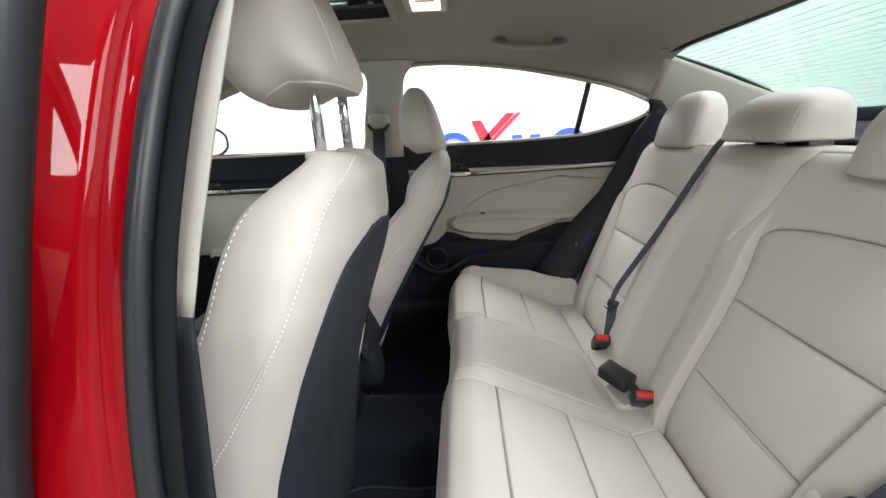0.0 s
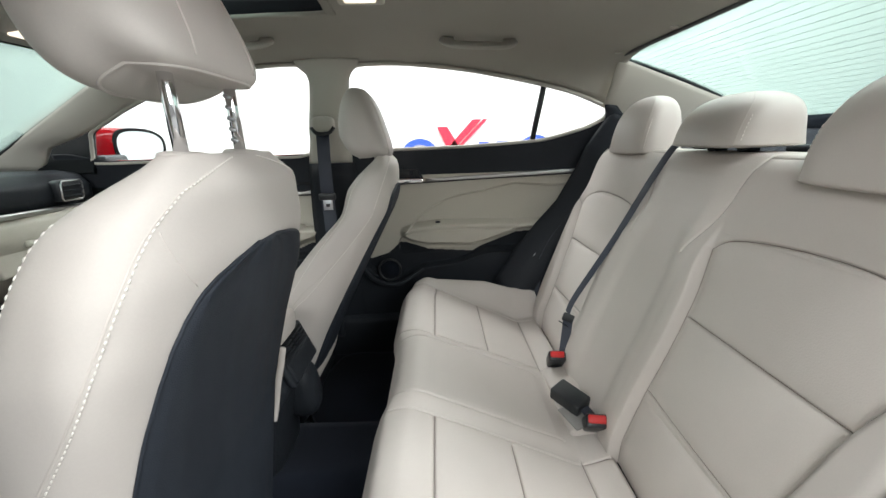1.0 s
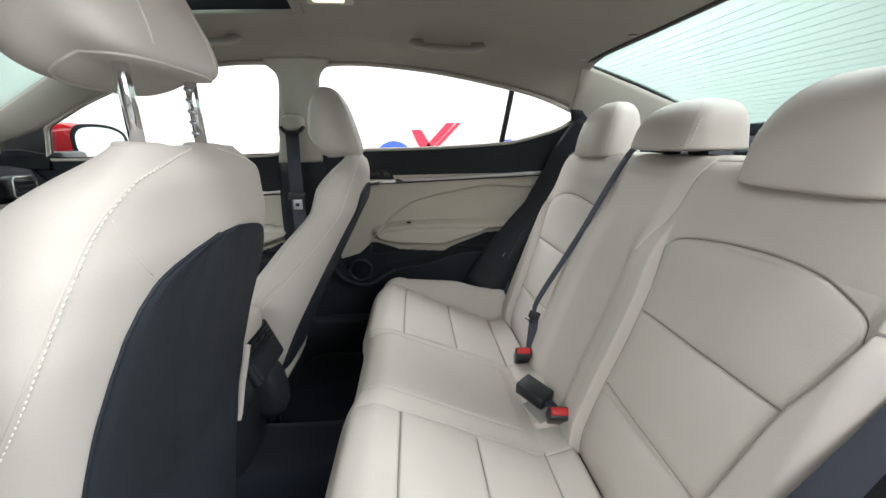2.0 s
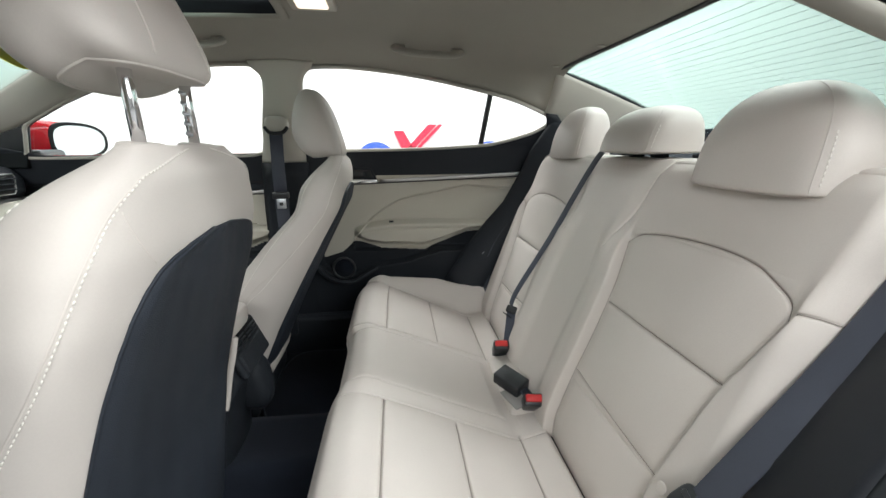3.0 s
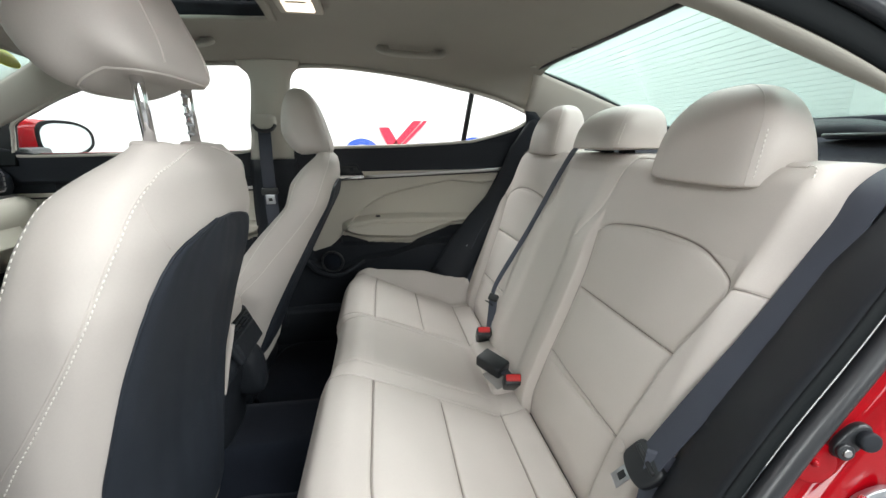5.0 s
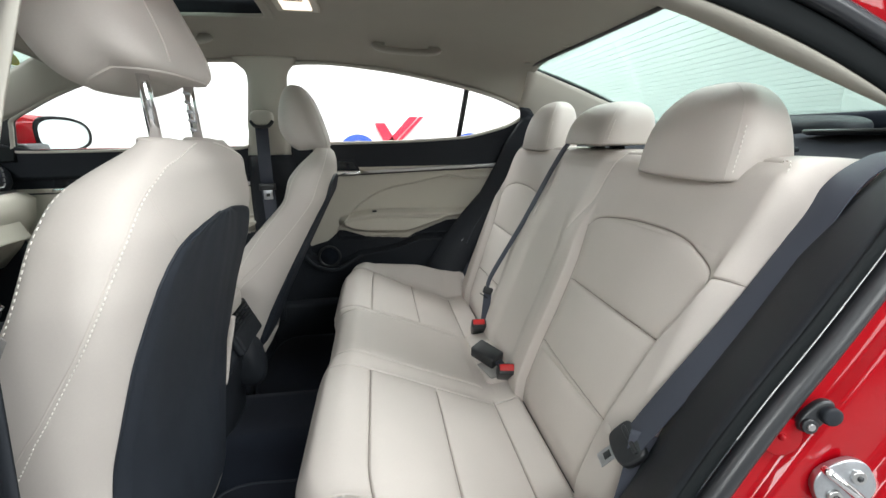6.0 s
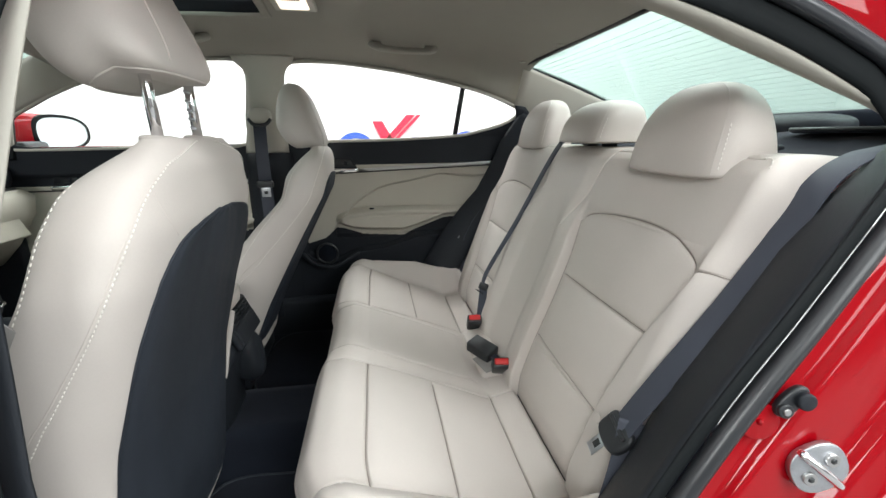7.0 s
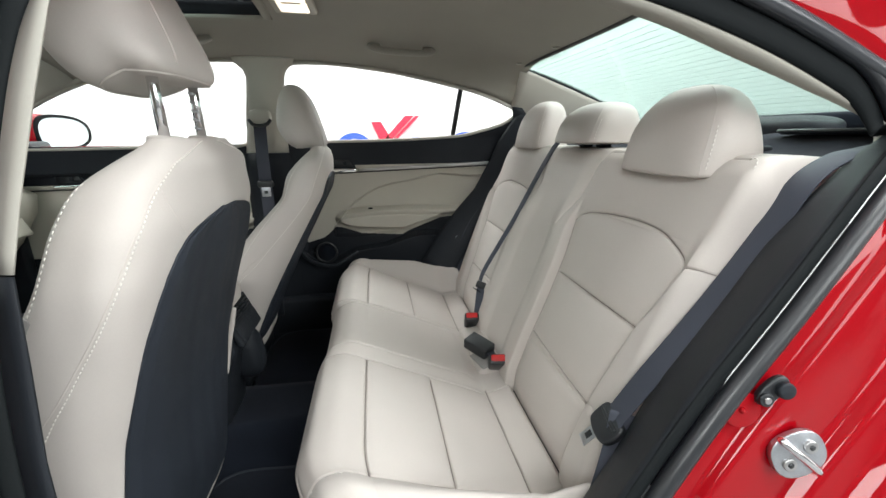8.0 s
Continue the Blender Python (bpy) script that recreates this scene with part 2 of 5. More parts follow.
def panels(parent, nu, nv, pos, ranges, which, kinds, solid=0.012):
    """One stretched surface, cut into its sewn panels. pos and which take arrays u, v; which gives each place its number among kinds: (name, material, label)."""
    (u0, u1), (v0, v1) = ranges
    uu, vv = np.meshgrid(np.linspace(u0, u1, nu + 1), np.linspace(v0, v1, nv + 1), indexing="ij")
    p = np.stack(pos(uu, vv), axis=-1).reshape(-1, 3)
    cu, cv = (uu[:-1, :-1] + uu[1:, 1:]) / 2, (vv[:-1, :-1] + vv[1:, 1:]) / 2
    number = which(cu, cv)
    for k, (name, mat, label) in enumerate(kinds):
        ii, jj = np.nonzero(number == k)
        if not len(ii):
            continue
        idx = np.stack((ii * (nv + 1) + jj, (ii + 1) * (nv + 1) + jj, (ii + 1) * (nv + 1) + jj + 1, ii * (nv + 1) + jj + 1), axis=-1)
        used, inv = np.unique(idx, return_inverse=True)
        part(name, (p[used], inv.reshape(idx.shape)), mat, parent, label, recalc=False, solid=solid)


def shade_cord(line, pos, lift):
    """A dark cord that draws the shade in a sewn joint, laid along a line of a stretched surface."""
    pts = []
    for (a, b), (c, d) in zip(line[:-1], line[1:]):
        m = max(2, int(math.hypot(c - a, d - b) / 0.006))
        pts += [(a + (c - a) * q / m, b + (d - b) * q / m) for q in range(m)]
    u, v = np.array(pts + [line[-1]]).T
    p = np.stack(pos(u, v), axis=-1) + np.array(lift)
    return sweep(p, circle(0.0009, 5), up=(0.31, 0.17, 1))


def table(xs, ys):
    return lambda t: np.interp(t, xs, ys)


def bump(x, a, b, soft):
    """1 between a and b, falling to 0 over soft outside (numpy)."""
    s = np.clip((x - a) / soft + 1, 0, 1) * np.clip((b - x) / soft + 1, 0, 1)
    return s * s * (3 - 2 * s)


# ---- the photo booth ----
def slab(name, size, at, mat, label, category):
    return tagged(part(name, box(size, pose(*at), 0.0), mat, None, "", smooth=False), label, category, kind="structure")


slab("floor", (11.6, 8.4, 0.2), (0, -0.4, -0.1), FLOOR_PAINT, "grey painted floor of the photo booth", "floor")
slab("wall_far", (11.6, 0.2, 3.6), (0, 3.4, 1.8), WHITE, "white painted booth wall carrying a sign", "wall")
slab("wall_near", (11.6, 0.2, 3.6), (0, -4.5, 1.8), GREY_WALL, "grey painted wall of the booth", "wall")
slab("wall_front", (0.2, 7.7, 3.6), (-5.7, -0.55, 1.8), WHITE, "white painted wall of the booth", "wall")
slab("wall_back", (0.2, 7.7, 3.6), (5.7, -0.55, 1.8), WHITE, "white painted wall of the booth", "wall")
slab("ceiling", (11.6, 8.4, 0.2), (0, -0.4, 3.75), WHITE, "white ceiling of the photo booth", "ceiling")


def sign():
    s = thing("wall_sign", "blue and red painted sign shapes on the white booth wall", "sign", (0.3, 3.29, 0.9))
    y = 3.285
    flat = lambda x, z: pose(x, y, z, 90, 0, 0)
    part("red_check", prism([(-0.25, 0.22), (-0.15, 0.22), (-0.08, 0.10), (-0.03, 0.0), (-0.15, 0.0)], flat(0.29, 0.98), 0.012), RED_PAINT, s, "red tapered stroke", smooth=False)
    part("red_slash", prism([(-0.13, 0.0), (-0.06, 0.0), (0.22, 0.28), (0.13, 0.28), (-0.07, 0.07)], flat(0.26, 0.98), 0.012), RED_PAINT, s, smooth=False)
    part("red_slash", prism([(-0.045, 0.0), (-0.005, 0.0), (0.28, 0.28), (0.235, 0.28)], flat(0.26, 0.98), 0.012), RED_PAINT, s, smooth=False)
    for x in (-0.14, 1.02):
        ring = [(0.17 * math.cos(k * math.pi / 16), 0.17 * math.sin(k * math.pi / 16)) for k in range(33)]
        path = [(x + a, y, 0.895 + b) for a, b in ring[:-1]]
        part("blue_ring", sweep(path, rect(0.012, 0.06), True, up=lambda p, x=x: (p[0] - x, 0, p[2] - 0.895)), BLUE_PAINT, s, "blue ring", smooth=False)
    for x in (0.50, 0.68):
        part("blue_block", prism([(-0.05, -0.3), (0.05, -0.3), (0.05, 0.06), (-0.05, 0.06)], flat(x, 0.985), 0.012), BLUE_PAINT, s, "blue block", smooth=False)


sign()

# ---- car shell: lines that the parts share ----
top_z = table([-1.30, -1.08, -0.80, -0.566, -0.43, -0.25, -0.15, 0.04, 0.19, 0.41, 0.53, 0.68, 0.80], [1.12, 1.226, 1.305, 1.332, 1.335, 1.329, 1.33, 1.315, 1.294, 1.25, 1.219, 1.165, 1.12])
crown_z = table([-1.05, -0.8, -0.6, -0.4, -0.2, 0.0, 0.2, 0.4, 0.6, 0.75], [1.33, 1.40, 1.415, 1.42, 1.42, 1.412, 1.40, 1.375, 1.334, 1.31])


def side_y(z):
    """Half the width of the cabin at a height, at the windows."""
    return np.where(np.asarray(z) < 1.05, 0.715 + 0.10 * (1.05 - np.asarray(z)), 0.715 - 0.42 * (np.asarray(z) - 1.05))


def liner(x, y):
    e = side_y(top_z(x))
    k = np.clip(np.abs(y) / e, 0, 1)
    w = np.clip((np.asarray(x) - 0.15) / 0.4, 0, 1)
    return crown_z(x) - (crown_z(x) - top_z(x) - 0.004) * ((1 - w) * (0.55 * k ** 2 + 0.45 * k ** 6) + w * k ** 8)


# ---- headliner, roof and pillars ----
def headliner():
    def pos(u, v):
        x0 = u
        e = side_y(top_z(x0))
        y = v * e * np.where(v < 0, 0.90, 1.0)
        # the rear edge bows backwards in the middle
        x = np.where(u > 0.4, 0.4 + (u - 0.4) * (1 + 0.05 * (1 - v ** 2)), u)
        return x, y, liner(x0, y)
    uu, vv = np.meshgrid(np.linspace(-1.0, 0.665, 101), np.linspace(-1, 1, 81), indexing="ij")
    p = np.stack(pos(uu, vv), axis=-1)
    nu, nv = 100, 80
    faces = []
    for i in range(nu):
        for j in range(nv):
            c = (p[i, j] + p[i + 1, j + 1]) / 2
            if -0.80 < c[0] < -0.255 and abs(c[1]) < 0.297:
                continue
            a = i * (nv + 1) + j
            faces.append((a, a + 1, a + nv + 2, a + nv + 1))
    ob = part("ceiling_headliner", (p.reshape(-1, 3), faces), LINER, None, "", recalc=False, solid=0.012)
    tagged(ob, "grey-beige fabric headliner of the car with sunroof opening", "headliner", kind="structure")
    roof = part("roof_skin", (p.reshape(-1, 3) * (1.0, 1.06, 1.0) + (0, 0, 0.035), faces), RED, None, "", recalc=False, solid=0.004, offset=1)
    tagged(roof, "red painted steel roof of the car", "car roof", kind="structure")


headliner()


def sunroof():
    s = thing("sunroof", "tilted glass sunroof in a dark frame with beige bezel", "sunroof", (-0.53, 0, 1.42))
    loop = curve([(-0.79, -0.26, 0), (-0.77, -0.297, 0), (-0.53, -0.300, 0), (-0.28, -0.297, 0), (-0.25, -0.26, 0), (-0.245, 0, 0), (-0.25, 0.26, 0), (-0.28, 0.297, 0),
                  (-0.53, 0.300, 0), (-0.77, 0.297, 0), (-0.79, 0.26, 0), (-0.795, 0, 0)], 6, True)
    loop = [(x, y, float(liner(x, y)) - 0.001) for x, y, _ in loop]
    part("bezel", sweep(loop, rect(0.026, 0.012, 0.005), True), LINER, s, "beige rounded bezel")
    wall = [(x * 1.0, y, z + 0.004) for x, y, z in loop]
    part("frame", loft([[(x, y, z - 0.002) for x, y, z in wall], [(x, y, 1.475) for x, y, z in wall]], True, False), DARK, s, "dark plastic sunroof frame", solid=0.006)
    part("rear_cassette", box((0.10, 0.56, 0.008), pose(-0.325, 0, 1.455)), DARK, s)
    part("guide_rail", box((0.5, 0.02, 0.012), pose(-0.53, 0.27, 1.452)), DARK, s)
    part("guide_rail", box((0.5, 0.02, 0.012), pose(-0.53, -0.27, 1.452)), DARK, s)
    part("clip", box((0.016, 0.010, 0.008), pose(-0.315, 0.262, 1.447), 0.002), SATIN, s, "small pale metal clip")
    part("wind_deflector", box((0.12, 0.012, 0.008), pose(-0.44, 0.262, 1.447), 0.002), SATIN, s)
    part("pane", box((0.44, 0.54, 0.005), pose(-0.56, 0, 1.468), 0.002), TINT, s, "tinted glass pane")


sunroof()


def dome_lamp():
    s = thing("dome_lamp", "lit rectangular dome lamp with warm lens in the headliner", "lamp", (-0.15, 0.09, 1.41))
    m = pose(-0.15, 0.10, float(liner(-0.15, 0.1)) - 0.008, -3, 1, 0)
    part("housing", box((0.115, 0.20, 0.016), m, 0.006, 3), PLASTIC, s)
    part("lens", box((0.078, 0.072, 0.014), m @ pose(0.0, 0.039, -0.005), 0.005, 3), LAMP, s, "glowing warm white lens")
    part("lens", box((0.078, 0.072, 0.014), m @ pose(0.0, -0.039, -0.005), 0.005, 3), LAMP, s, "glowing warm white lens")
    part("switch", box((0.05, 0.008, 0.006), m @ pose(0.0, 0.0, -0.010), 0.002), TRIM, s)


dome_lamp()


def map_lamp():
    s = thing("map_lamp", "lit warm map lamp in the front of the headliner", "lamp", (-0.98, 0.13, 1.38))
    z = float(liner(-0.97, 0.13))
    part("housing", box((0.10, 0.20, 0.022), pose(-0.93, 0.12, z + 0.006, 0, -8, 0), 0.008, 3), HANDLE, s)
    part("lens", box((0.06, 0.07, 0.012), pose(-0.94, 0.16, z - 0.006, 0, -8, 0), 0.004, 3), LAMP, s, "glowing warm lens")


map_lamp()


def grab_handle(x0, x1, label):
    xm, hw = (x0 + x1) / 2, (x1 - x0) / 2
    s = thing("grab_handle", label, "handle", (xm, 0.45, float(liner(xm, 0.45))))
    def at(x, d):
        y = 0.452
        return (x, y - d * 0.75, float(liner(x, y)) - d * 0.65 - 0.002)
    pts = curve([at(x0, 0.004), at(x0 + 0.010, 0.018), at(x0 + 0.04, 0.030), at(xm, 0.032), at(x1 - 0.04, 0.030), at(x1 - 0.010, 0.018), at(x1, 0.004)], 6)
    part("grip", sweep(pts, rect(0.016, 0.024, 0.007), up=(0, 0.55, 0.83)), HANDLE, s)
    for x in (x0 + 0.016, x1 - 0.016):
        part("mount", box((0.040, 0.034, 0.016), pose(*at(x, 0.002), 38, 0, 0), 0.006, 3), HANDLE, s)


grab_handle(0.052, 0.276, "beige plastic grab handle folded against the headliner above rear door")
grab_handle(-0.70, -0.475, "beige plastic grab handle folded against the headliner above front door")

for x, y in ((0.615, 0.475), (0.64, 0.20)):
    s = thing("trim_clip", "small grey round trim clip in the headliner", "clip", (x, y, float(liner(x, y))))
    part("cap", turned(prism([(0.012 * math.cos(k * math.pi / 8), 0.007 * math.sin(k * math.pi / 8)) for k in range(16)], pose(0, 0, 0), 0.004, 0.0015), pose(x, y, float(liner(x, y)) - 0.004)), TRIM, s)


# window outlines of the far side, as x z, turned round once
REAR_WINDOW = [(-0.30, 1.045), (-0.305, 1.12), (-0.285, 1.28), (-0.262, 1.318), (-0.22, 1.329), (-0.10, 1.328), (0.04, 1.315), (0.19, 1.294), (0.41, 1.25), (0.53, 1.219),
               (0.64, 1.178), (0.672, 1.158), (0.665, 1.132), (0.62, 1.106), (0.575, 1.09), (0.473, 1.064), (0.399, 1.053), (0.145, 1.041), (-0.10, 1.038), (-0.25, 1.038)]
FRONT_WINDOW = [(-0.475, 1.03), (-0.45, 1.12), (-0.412, 1.28), (-0.425, 1.322), (-0.46, 1.334), (-0.60, 1.33), (-0.80, 1.303), (-0.95, 1.265), (-1.08, 1.221), (-1.18, 1.178),
                (-1.262, 1.138), (-1.285, 1.10), (-1.312, 1.04), (-1.30, 1.022), (-1.0, 1.022), (-0.7, 1.025)]


def on_side(x, z, out=0.0, s=1):
    return (x, s * (float(side_y(z)) + out), z)


def ruled(lower, upper, n=6, dent=0.0):
    """A surface between two lines with the same number of points, bulging inwards by dent."""
    lo, up = np.array(lower, float), np.array(upper, float)
    k = len(lo) - 1
    def fn(u, v):
        t = u * k
        i = min(int(t), k - 1)
        a = lo[i] + (lo[i + 1] - lo[i]) * (t - i)
        b = up[i] + (up[i + 1] - up[i]) * (t - i)
        p = a + (b - a) * v
        return (p[0], p[1] - np.sign(p[1]) * dent * 4 * v * (1 - v), p[2])
    return grid(k * 3, n, fn)


def structure(ob, label, category):
    return tagged(ob, label, category, kind="structure")


def seal_ring(outline, name, r, mat, out, s=1, parent=None):
    pts = [on_side(x, z, out, s) for x, z, *_ in [(*q[:2],) for q in curve([(a, b, 0) for a, b in outline], 5, True)]]
    return part(name, sweep(pts, circle(r, 8), True, up=(0, 1, 0)), mat, parent)


def pillars():
    for s, side in ((1, "far"), (-1, "near")):
        # centre pillar: upper beige cover between the windows, lower dark cover
        if s == 1:
            hi = [on_side(-0.452, 1.345, -0.012), on_side(-0.445, 1.328, -0.008), on_side(-0.420, 1.305, -0.007), on_side(-0.415, 1.28, -0.006), on_side(-0.445, 1.13, -0.005), on_side(-0.470, 1.04, -0.006), on_side(-0.478, 0.99, -0.006)]
            lo = [on_side(-0.230, 1.345, -0.012), on_side(-0.240, 1.328, -0.008), on_side(-0.266, 1.305, -0.007), on_side(-0.280, 1.28, -0.006), on_side(-0.302, 1.13, -0.005), on_side(-0.308, 1.04, -0.006), on_side(-0.310, 0.99, -0.006)]
            structure(part("pillar_centre_upper", ruled(lo, hi, 8, 0.022), TRIM, solid=0.004), "beige plastic cover of the centre pillar", "pillar trim")
            hi = [on_side(-0.478, 0.995, -0.012), on_side(-0.49, 0.8, -0.012), on_side(-0.50, 0.5, -0.012), on_side(-0.51, 0.22, -0.012)]
            lo = [on_side(-0.300, 0.995, -0.012), on_side(-0.285, 0.8, -0.012), on_side(-0.27, 0.5, -0.012), on_side(-0.26, 0.22, -0.012)]
            structure(part("pillar_centre_lower", ruled(lo, hi, 8, 0.03), DARK, solid=0.004), "dark plastic lower cover of the centre pillar", "pillar trim")
        # rear quarter pillar cover between side window and rear glass
        hi = [(0.640, s * 0.530, 1.316), (0.785, s * 0.557, 1.271), (0.94, s * 0.582, 1.220), (1.10, s * 0.604, 1.167), (1.26, s * 0.627, 1.098)]
        lo = [(0.645, 0.655, 1.175), (0.70, 0.672, 1.135), (0.78, 0.69, 1.07), (0.95, 0.70, 1.02), (1.26, 0.69, 1.03)]
        if s < 0:
            lo = [(0.59, -0.582, 1.166), (0.70, -0.592, 1.127), (0.81, -0.594, 1.092), (0.90, -0.600, 1.03), (1.26, -0.650, 1.03)]
        structure(part("pillar_rear", ruled(lo, hi, 12, 0.012), TRIM, solid=0.004), "beige plastic cover of the rear pillar", "pillar trim")
        if s == 1:
            lo2 = [on_side(0.650, 1.176, -0.016), on_side(0.660, 1.13, -0.022), on_side(0.635, 1.07, -0.028), on_side(0.60, 0.98, -0.03), on_side(0.56, 0.88, -0.03)]
            hi2 = [(0.690, 0.640, 1.170), (0.735, 0.648, 1.12), (0.745, 0.650, 1.06), (0.715, 0.645, 0.98), (0.66, 0.645, 0.88)]
            structure(part("quarter_cover", ruled(lo2, hi2, 6, 0.006), DARK, solid=0.004), "dark plastic cover behind the side window", "side trim")
        # windscreen pillar
        hi = [(-0.85, s * 0.565, 1.375), (-1.07, s * 0.600, 1.352), (-1.25, s * 0.616, 1.257), (-1.40, s * 0.630, 1.176), (-1.55, s * 0.644, 1.095), (-1.70, s * 0.657, 1.015)]
        lo = [on_side(-0.85, 1.297, -0.004, s), on_side(-1.08, 1.226, -0.004, s), on_side(-1.20, 1.172, -0.004, s), on_side(-1.30, 1.132, -0.004, s), on_side(-1.44, 1.090, -0.004, s), on_side(-1.52, 0.99, -0.004, s)]
        structure(part("pillar_windscreen", ruled(lo, hi, 8, 0.012), TRIM, solid=0.006), "beige plastic cover of the windscreen pillar", "pillar trim")
        # header in front of the liner
    def header(u, v):
        y = 2 * v - 1
        yy = y * float(side_y(top_z(-1.0))) * (1 - 0.06 * u)
        return (-1.0 - u * (0.07 + 0.10 * (1 - y * y)), yy, (1 - u) * float(liner(-1.0, yy)) + u * (1.350 + 0.02 * (1 - y * y)))
    structure(part("windscreen_header", grid(6, 24, header), LINER, solid=0.01), "fabric covered header above the windscreen", "header")


pillars()


def glazing():
    for outline, name in ((REAR_WINDOW, "window_1"), (FRONT_WINDOW, "window_2")):
        w = thing(name, "clear side window of the car in black rubber seal", "window", on_side(outline[0][0], 1.04), kind="structure")
        ring = [on_side(x, z, 0.016) for x, z in outline]
        n = len(ring)
        c = tuple(np.mean(np.array(ring), axis=0))
        part("pane", (ring + [c], [(i, (i + 1) % n, n) for i in range(n)]), GLASS, w, smooth=False, solid=0.004).visible_shadow = False
        seal_ring(outline, "rubber_seal", 0.0055, RUBBER, 0.008, 1, w)
        seal_ring([(x, z) for x, z in outline], "inner_seal", 0.007, TRIM if name == "window_1" else TRIM, -0.004, 1, w)
        if name == "window_1":
            part("division_bar", sweep([on_side(0.398, 1.045, 0.006), on_side(0.420, 1.252, 0.006)], rect(0.020, 0.014, 0.003), up=(0, 1, 0)), RUBBER, w, "black division bar")
            for k in range(3):
                part("glass_mark", box((0.022 - 0.004 * k, 0.001, 0.0022), pose(*on_side(0.615, 1.152 - 0.005 * k, 0.012)), 0), LINE, w, smooth=False)
    # rear glass with its heating wires
    g = thing("window_3", "green tinted rear window with fine heating wires", "window", (0.95, 0, 1.2), kind="structure")
    def rear(u, v):
        y = 2 * v - 1
        half = 0.536 + 0.095 * u
        bow = 1 - y * y
        return (0.643 + 0.615 * u + (0.024 + 0.06 * u) * bow, y * half, 1.319 - 0.221 * u + 0.006 * bow + 0.016 * math.sin(math.pi * u))
    part("pane", grid(12, 24, rear), TINT, g, solid=0.004).visible_shadow = False
    for k in range(22):
        u = 0.07 + 0.86 * k / 21
        pts = [Vector(rear(u, 0.03 + 0.94 * j / 20)) - Vector((0, 0, 0.004)) for j in range(21)]
        part("heating_wire", sweep(pts, circle(0.0006, 4)), LINE, g)
    for v in (0.16, 0.5, 0.84):
        part("heating_wire", sweep([Vector(rear(0.05 + 0.9 * j / 10, v)) - Vector((0, 0, 0.005)) for j in range(11)], circle(0.0005, 4)), LINE, g)
    edge = [rear(u, 0) for u in np.linspace(1, 0, 10)] + [rear(0, v) for v in np.linspace(0.02, 0.98, 20)] + [rear(u, 1) for u in np.linspace(0, 1, 10)]
    part("rubber_seal", sweep([Vector(p) + Vector((0, 0, -0.002)) for p in edge], circle(0.006, 8)), RUBBER, g)
    # windscreen
    w = thing("window_4", "green tinted windscreen of the car", "window", (-1.3, 0, 1.1), kind="structure")
    def front(u, v):
        y = 2 * v - 1
        return (-1.07 - 0.63 * u - 0.10 * (1 - y * y), y * (0.604 + 0.053 * u), 1.354 - 0.337 * u + 0.02 * (1 - y * y))
    part("pane", grid(8, 16, front), TINT, w, solid=0.005).visible_shadow = False
    rim = [front(u, 0) for u in np.linspace(1, 0, 8)] + [front(0, v) for v in np.linspace(0.03, 0.97, 16)] + [front(u, 1) for u in np.linspace(0, 1, 8)]
    part("rubber_seal", sweep([Vector(p) + Vector((0.003, 0, -0.003)) for p in rim], circle(0.007, 8)), RUBBER, w)
    st = thing("windscreen_sticker", "round yellow price sticker at the top of the windscreen", "sticker", front(0.15, 0.55))
    disc = [(0.064 * math.cos(k * math.pi / 16), 0.064 * math.sin(k * math.pi / 16)) for k in range(32)]
    mm = Matrix.Translation(Vector(front(0.015, 0.88)) + Vector((0.016, 0, -0.020))) @ pose(0, 0, 0, 0, 48, 0) @ pose(0, 0, 0, 0, 0, 90)
    part("disc", prism(disc, mm, 0.002), YELLOW, st, smooth=False)
    part("printed_ring", sweep([mm @ Vector((0.01 + 0.016 * math.cos(a), -0.035 + 0.02 * math.sin(a), -0.001)) for a in np.linspace(0, 6.28, 20)], circle(0.0025, 5)), INK, st)


glazing()


# ---- far doors ----
SILL = table([-1.40, -1.25, -0.7, -0.475, -0.40, -0.10, 0.145, 0.40, 0.473, 0.575, 0.62, 0.665, 0.70], [1.06, 1.03, 1.026, 1.032, 1.042, 1.040, 1.043, 1.055, 1.066, 1.092, 1.108, 1.134, 1.165])


ARM_TOP = table([-0.15, -0.134, -0.088, 0.015, 0.188, 0.354, 0.6], [0.690, 0.714, 0.731, 0.742, 0.742, 0.735, 0.73])
ARM_LOW = table([-0.15, -0.138, -0.085, -0.026, 0.160, 0.281, 0.354, 0.6], [0.685, 0.668, 0.645, 0.633, 0.623, 0.661, 0.687, 0.70])
PRESS = table([-0.16, -0.153, -0.12, -0.053, 0.0, 0.055, 0.12, 0.197, 0.34, 0.486, 0.6], [0.62, 0.659, 0.700, 0.769, 0.806, 0.835, 0.853, 0.865, 0.895, 0.880, 0.885])
BIN_TOP = table([-0.5, -0.269, -0.198, -0.150, -0.12, -0.029, 0.162, 0.281, 0.354, 0.6], [0.570, 0.585, 0.605, 0.648, 0.645, 0.613, 0.603, 0.648, 0.676, 0.69])


